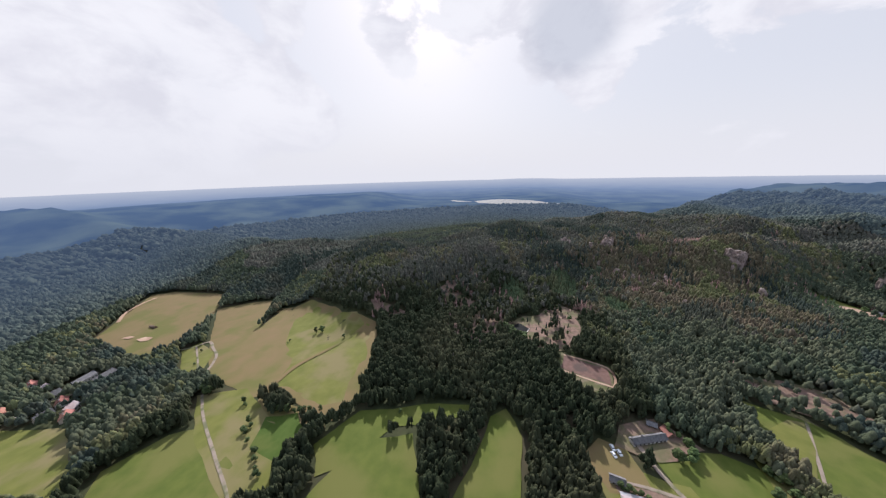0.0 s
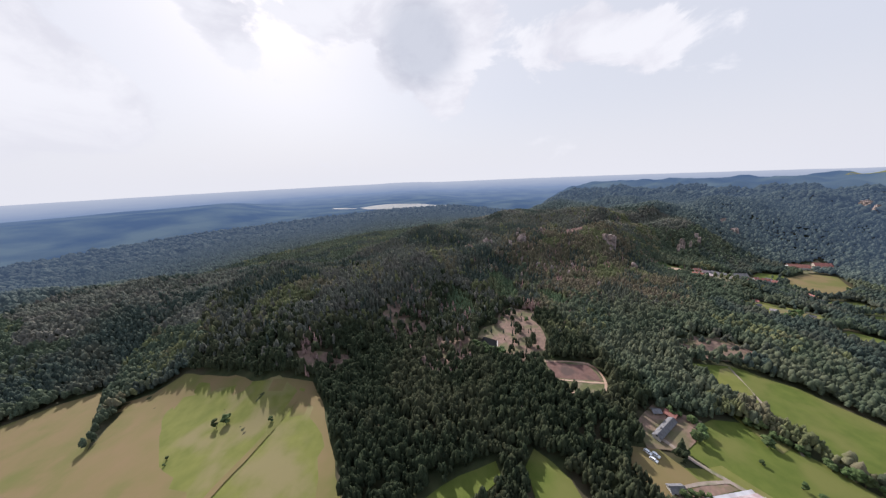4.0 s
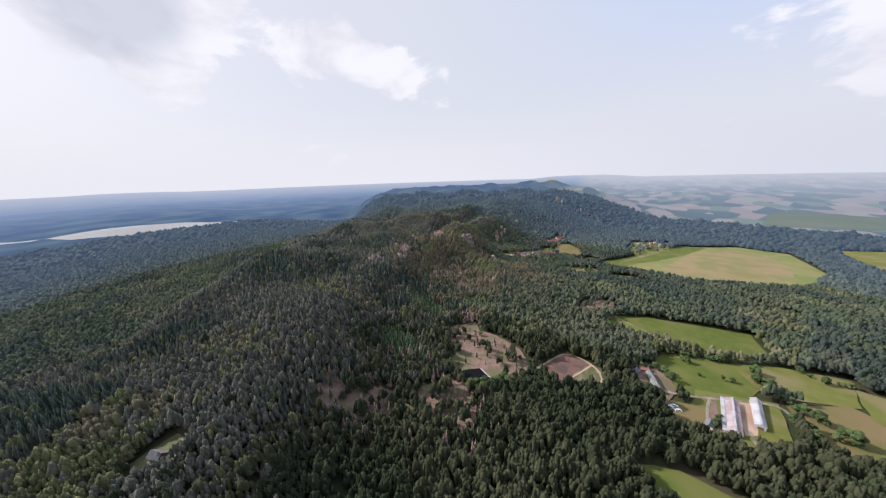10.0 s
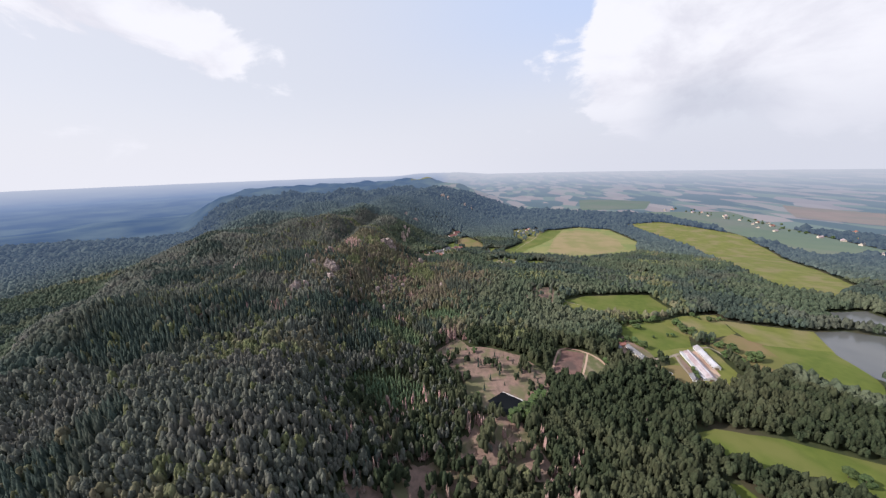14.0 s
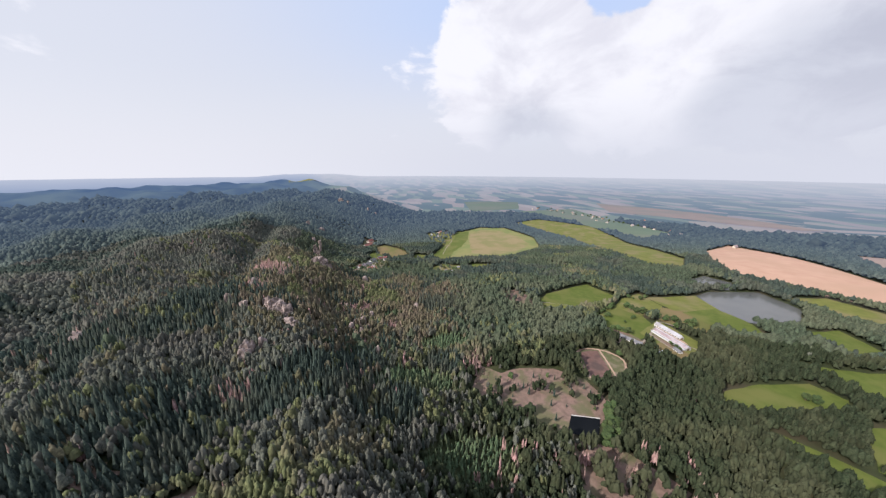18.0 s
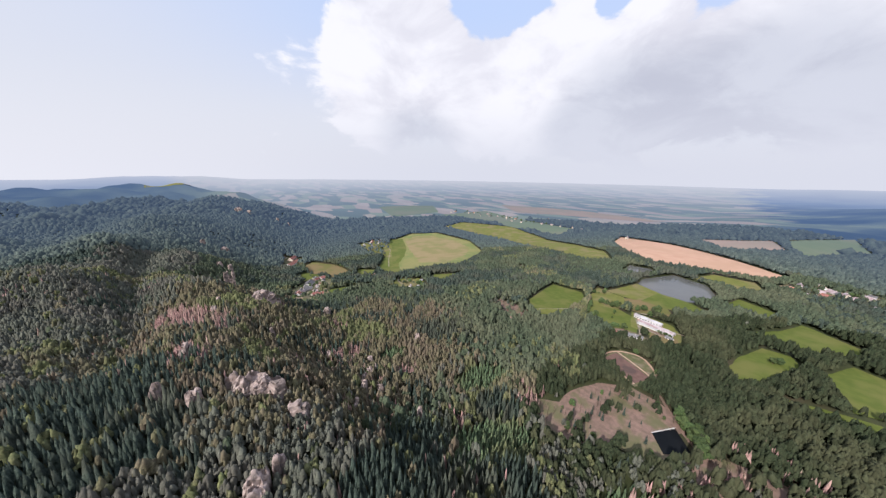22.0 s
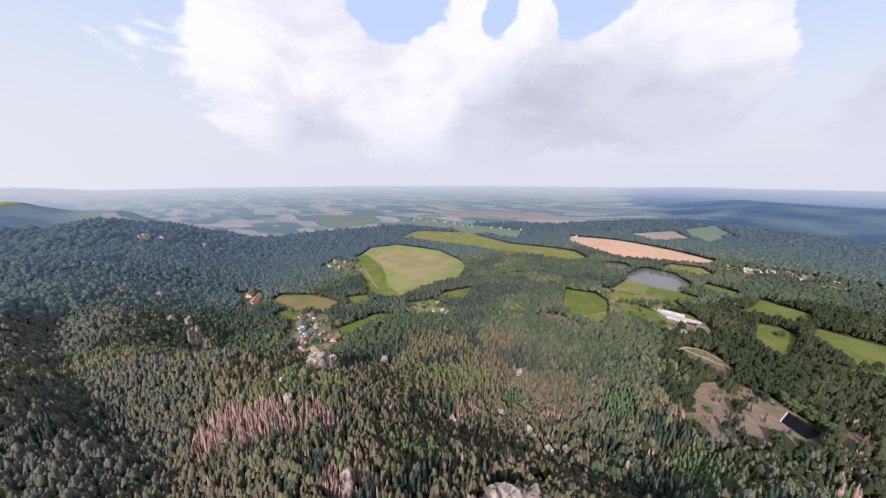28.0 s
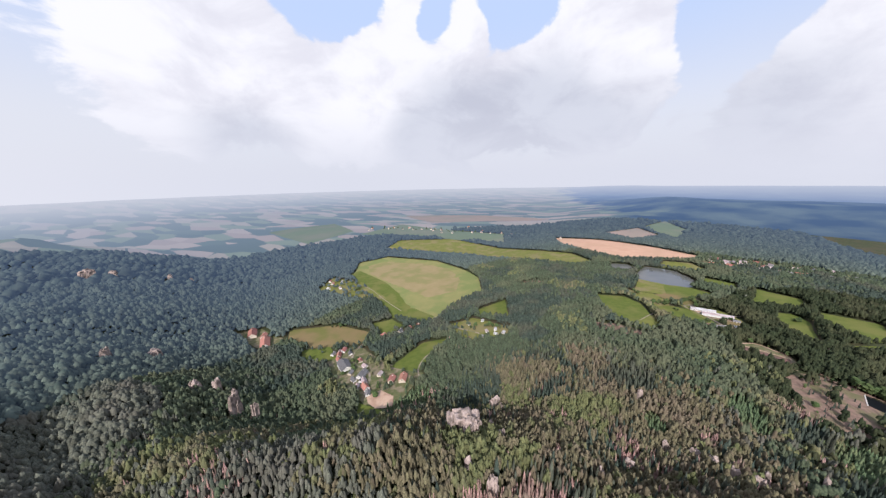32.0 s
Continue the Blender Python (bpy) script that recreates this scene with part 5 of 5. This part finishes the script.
def spruce_stand(x, y):
    inside_any = np.zeros(len(x), bool)
    for cx, cy, rx, ry in SPRUCE_STANDS:
        inside_any |= ((x - cx) / rx) ** 2 + ((y - cy) / ry) ** 2 < 1
    return inside_any


def woods():
    def spots(step, r0, r1):
        n = int(r1 / (0.9 * step)) + 1
        i, j = np.meshgrid(np.arange(-n, n + 1), np.arange(-n, n + 1))
        x = CENTRE[0] + step * (i.ravel() + 0.5 * (j.ravel() % 2)) + RNG.uniform(-0.36, 0.36, i.size) * step
        y = CENTRE[1] + step * 0.9 * j.ravel() + RNG.uniform(-0.36, 0.36, i.size) * step
        r = np.hypot(x - CENTRE[0], y - CENTRE[1])
        near = np.zeros(len(x), bool)
        for cx, cy, reach in ((285, -335, 150), (120, -285, 235), (-60, -120, 225), (-140, 85, 215), (-50, -400, 160)):
            near |= np.hypot(x - cx, y - cy) < reach
        ok = (near if r0 == 0 else (r >= r0) & ~near) & (r < r1) & ~((y < -620) & (x > 330))
        x, y = x[ok], y[ok]
        bad = np.zeros(len(x), bool)
        for p, share in CLEARED:
            hit = inside(x, y, p)
            bad |= hit & (RNG.uniform(0, 1, len(x)) >= share) if share else hit
        return x[~bad], y[~bad]

    x, y = spots(2.95, 0, 800)
    # pines on the high ground and its slopes, broadleaved trees in the valley
    high = height(x, y) + 14 * wobbly(x, y, 60, 1.0) + RNG.normal(0, 9, len(x))
    pine = high > 14 + 16 * soft_step((x - 30) / 110)
    sunny = np.exp(-(((x + 55) / 165) ** 2) - ((y + 15) / 145) ** 2)
    pine |= (sunny + RNG.normal(0, 0.06, len(x)) > 0.50) & (x < 95)
    sick = np.zeros(len(x), bool)
    for cx, cy, rx, ry, share in DYING:
        d = ((x - cx) / rx) ** 2 + ((y - cy) / ry) ** 2
        sick |= RNG.uniform(0, 1, len(x)) < share * np.clip(1.6 - d, 0, 1)
    sick |= RNG.uniform(0, 1, len(x)) < 0.07 * sunny * np.clip(wobbly(x, y, 15, 8.0) * 3 - 0.7, 0, 1)
    sick |= (RNG.uniform(0, 1, len(x)) < 0.03 * np.clip(wobbly(x, y, 33, 4.0) * 3, 0, 3)) & (x < 0) & (y > -250)
    size = np.clip(RNG.lognormal(0, 0.2, len(x)) * (1 + 0.12 * wobbly(x, y, 45, 2.0)), 0.6, 1.4)
    patch = stands(x, y) + RNG.normal(0, 0.16, len(x))
    young = np.zeros(len(x), bool)
    for cx, cy, rx, ry in YOUNG_STANDS:
        young |= ((x - cx) / rx) ** 2 + ((y - cy) / ry) ** 2 + RNG.normal(0, 0.2, len(x)) < 1
    young &= ~sick
    stand = spruce_stand(x, y) & ~sick & ~young
    patch = np.where(stand, 9.0, patch)
    pine |= stand
    light = ~sick & ~young & ((pine & (patch < -0.88 + 0.30 * sunny)) | (~pine & (patch < -0.80) & (y > -190)))
    light |= ~sick & ~young & pine & (RNG.uniform(0, 1, len(x)) < 0.05)
    spruce = pine & ~sick & ~young & ~light & (patch > 0.40)
    pine &= ~(spruce | light | sick | young)
    leafy = ~(pine | spruce | light | sick | young)
    # pines near the middle of the sunny slope take the painted sunlit colour
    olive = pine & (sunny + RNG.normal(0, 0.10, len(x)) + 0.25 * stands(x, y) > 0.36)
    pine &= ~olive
    # broad crowns stand wider apart
    leafy &= RNG.uniform(0, 1, len(x)) < 0.60
    def thicken(at):
        return np.concatenate([at, at + RNG.uniform(-1.6, 1.6, len(at)), at + RNG.uniform(-1.6, 1.6, len(at))])

    for name, kind, some, w, t, mat, label in (
        ("pine_forest", "conifer", pine, 4.0, 10.8, PINE, "dense grey-green pine forest on the sandstone plateau"),
        ("olive_pine_forest", "conifer", olive, 4.0, 10.6, OLIVE, "olive green pines, reddish sunlit warmth painted into their needles"),
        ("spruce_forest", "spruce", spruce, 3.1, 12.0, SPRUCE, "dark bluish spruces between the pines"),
        ("birch_forest", "broad", light, 4.6, 10.0, BIRCH, "light yellowish green birches and oaks among the pines"),
        ("broadleaf_forest", "broad", leafy & (y <= -150), 5.3, 10.8, LEAF, "dense green broadleaved forest in the valley"),
        ("young_spruce_stand", "spruce", young, 2.4, 7.0, YOUNG, "close-set young spruces in a light green plantation"),
        # the same broad crowns further north, in the haze-paled leaf colour
        ("mixed_forest", "broad", leafy & (y > -150), 5.6, 10.4, VALLEY, "leafy forest on the valley floor, haze put into its grey-green"),
        ("dying_pines", "spruce", sick, 1.9, 9.8, DEAD, "reddish brown dying pines among the forest"),
    ):
        gx, gy, gs = x[some], y[some], size[some]
        if mat is DEAD:
            gx, gy, gs = thicken(gx), thicken(gy), np.concatenate([gs, 0.9 * gs, 0.8 * gs])
        grove(name, kind, gx, gy, w * gs, t * gs ** 0.7 * RNG.uniform(0.74, 1.24, len(gx)), mat, label, models=12)
    for step, r0, r1, kind, w, t, where in ((3.4, 1, 620, "far", 4.5, 9.6, "middle"), (5.0, 620, 900, "far", 6.4, 10.5, "distant")):
        x, y = spots(step, r0, r1)
        size = np.clip(RNG.lognormal(0, 0.22, len(x)), 0.6, 1.35)
        high = height(x, y) + 14 * wobbly(x, y, 60, 1.0) > 14 + 16 * soft_step((x - 30) / 110)
        patch = stands(x, y) + RNG.normal(0, 0.16, len(x))
        patch = np.where(spruce_stand(x, y), 9.0, patch)
        for name, some, mat, label in (
            ("pine_woods", high & (patch <= 0.35), PINE, "grey-green pine woods on the ridge"),
            ("spruce_woods", (patch > 0.35), SPRUCE, "dark bluish spruce woods"),
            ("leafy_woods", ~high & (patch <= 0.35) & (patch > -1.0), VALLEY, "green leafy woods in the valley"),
            ("light_woods", ~high & (patch <= -1.0), BIRCH, "light green birch woods in the valley"),
        ):
            # distant crowns all take the haze-tinted, glowing material
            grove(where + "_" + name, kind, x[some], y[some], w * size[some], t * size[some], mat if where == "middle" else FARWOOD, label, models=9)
    x, y = spots(9.0, 900, 1250)
    size = RNG.lognormal(0, 0.25, len(x))
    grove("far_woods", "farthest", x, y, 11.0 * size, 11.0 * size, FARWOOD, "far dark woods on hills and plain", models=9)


woods()
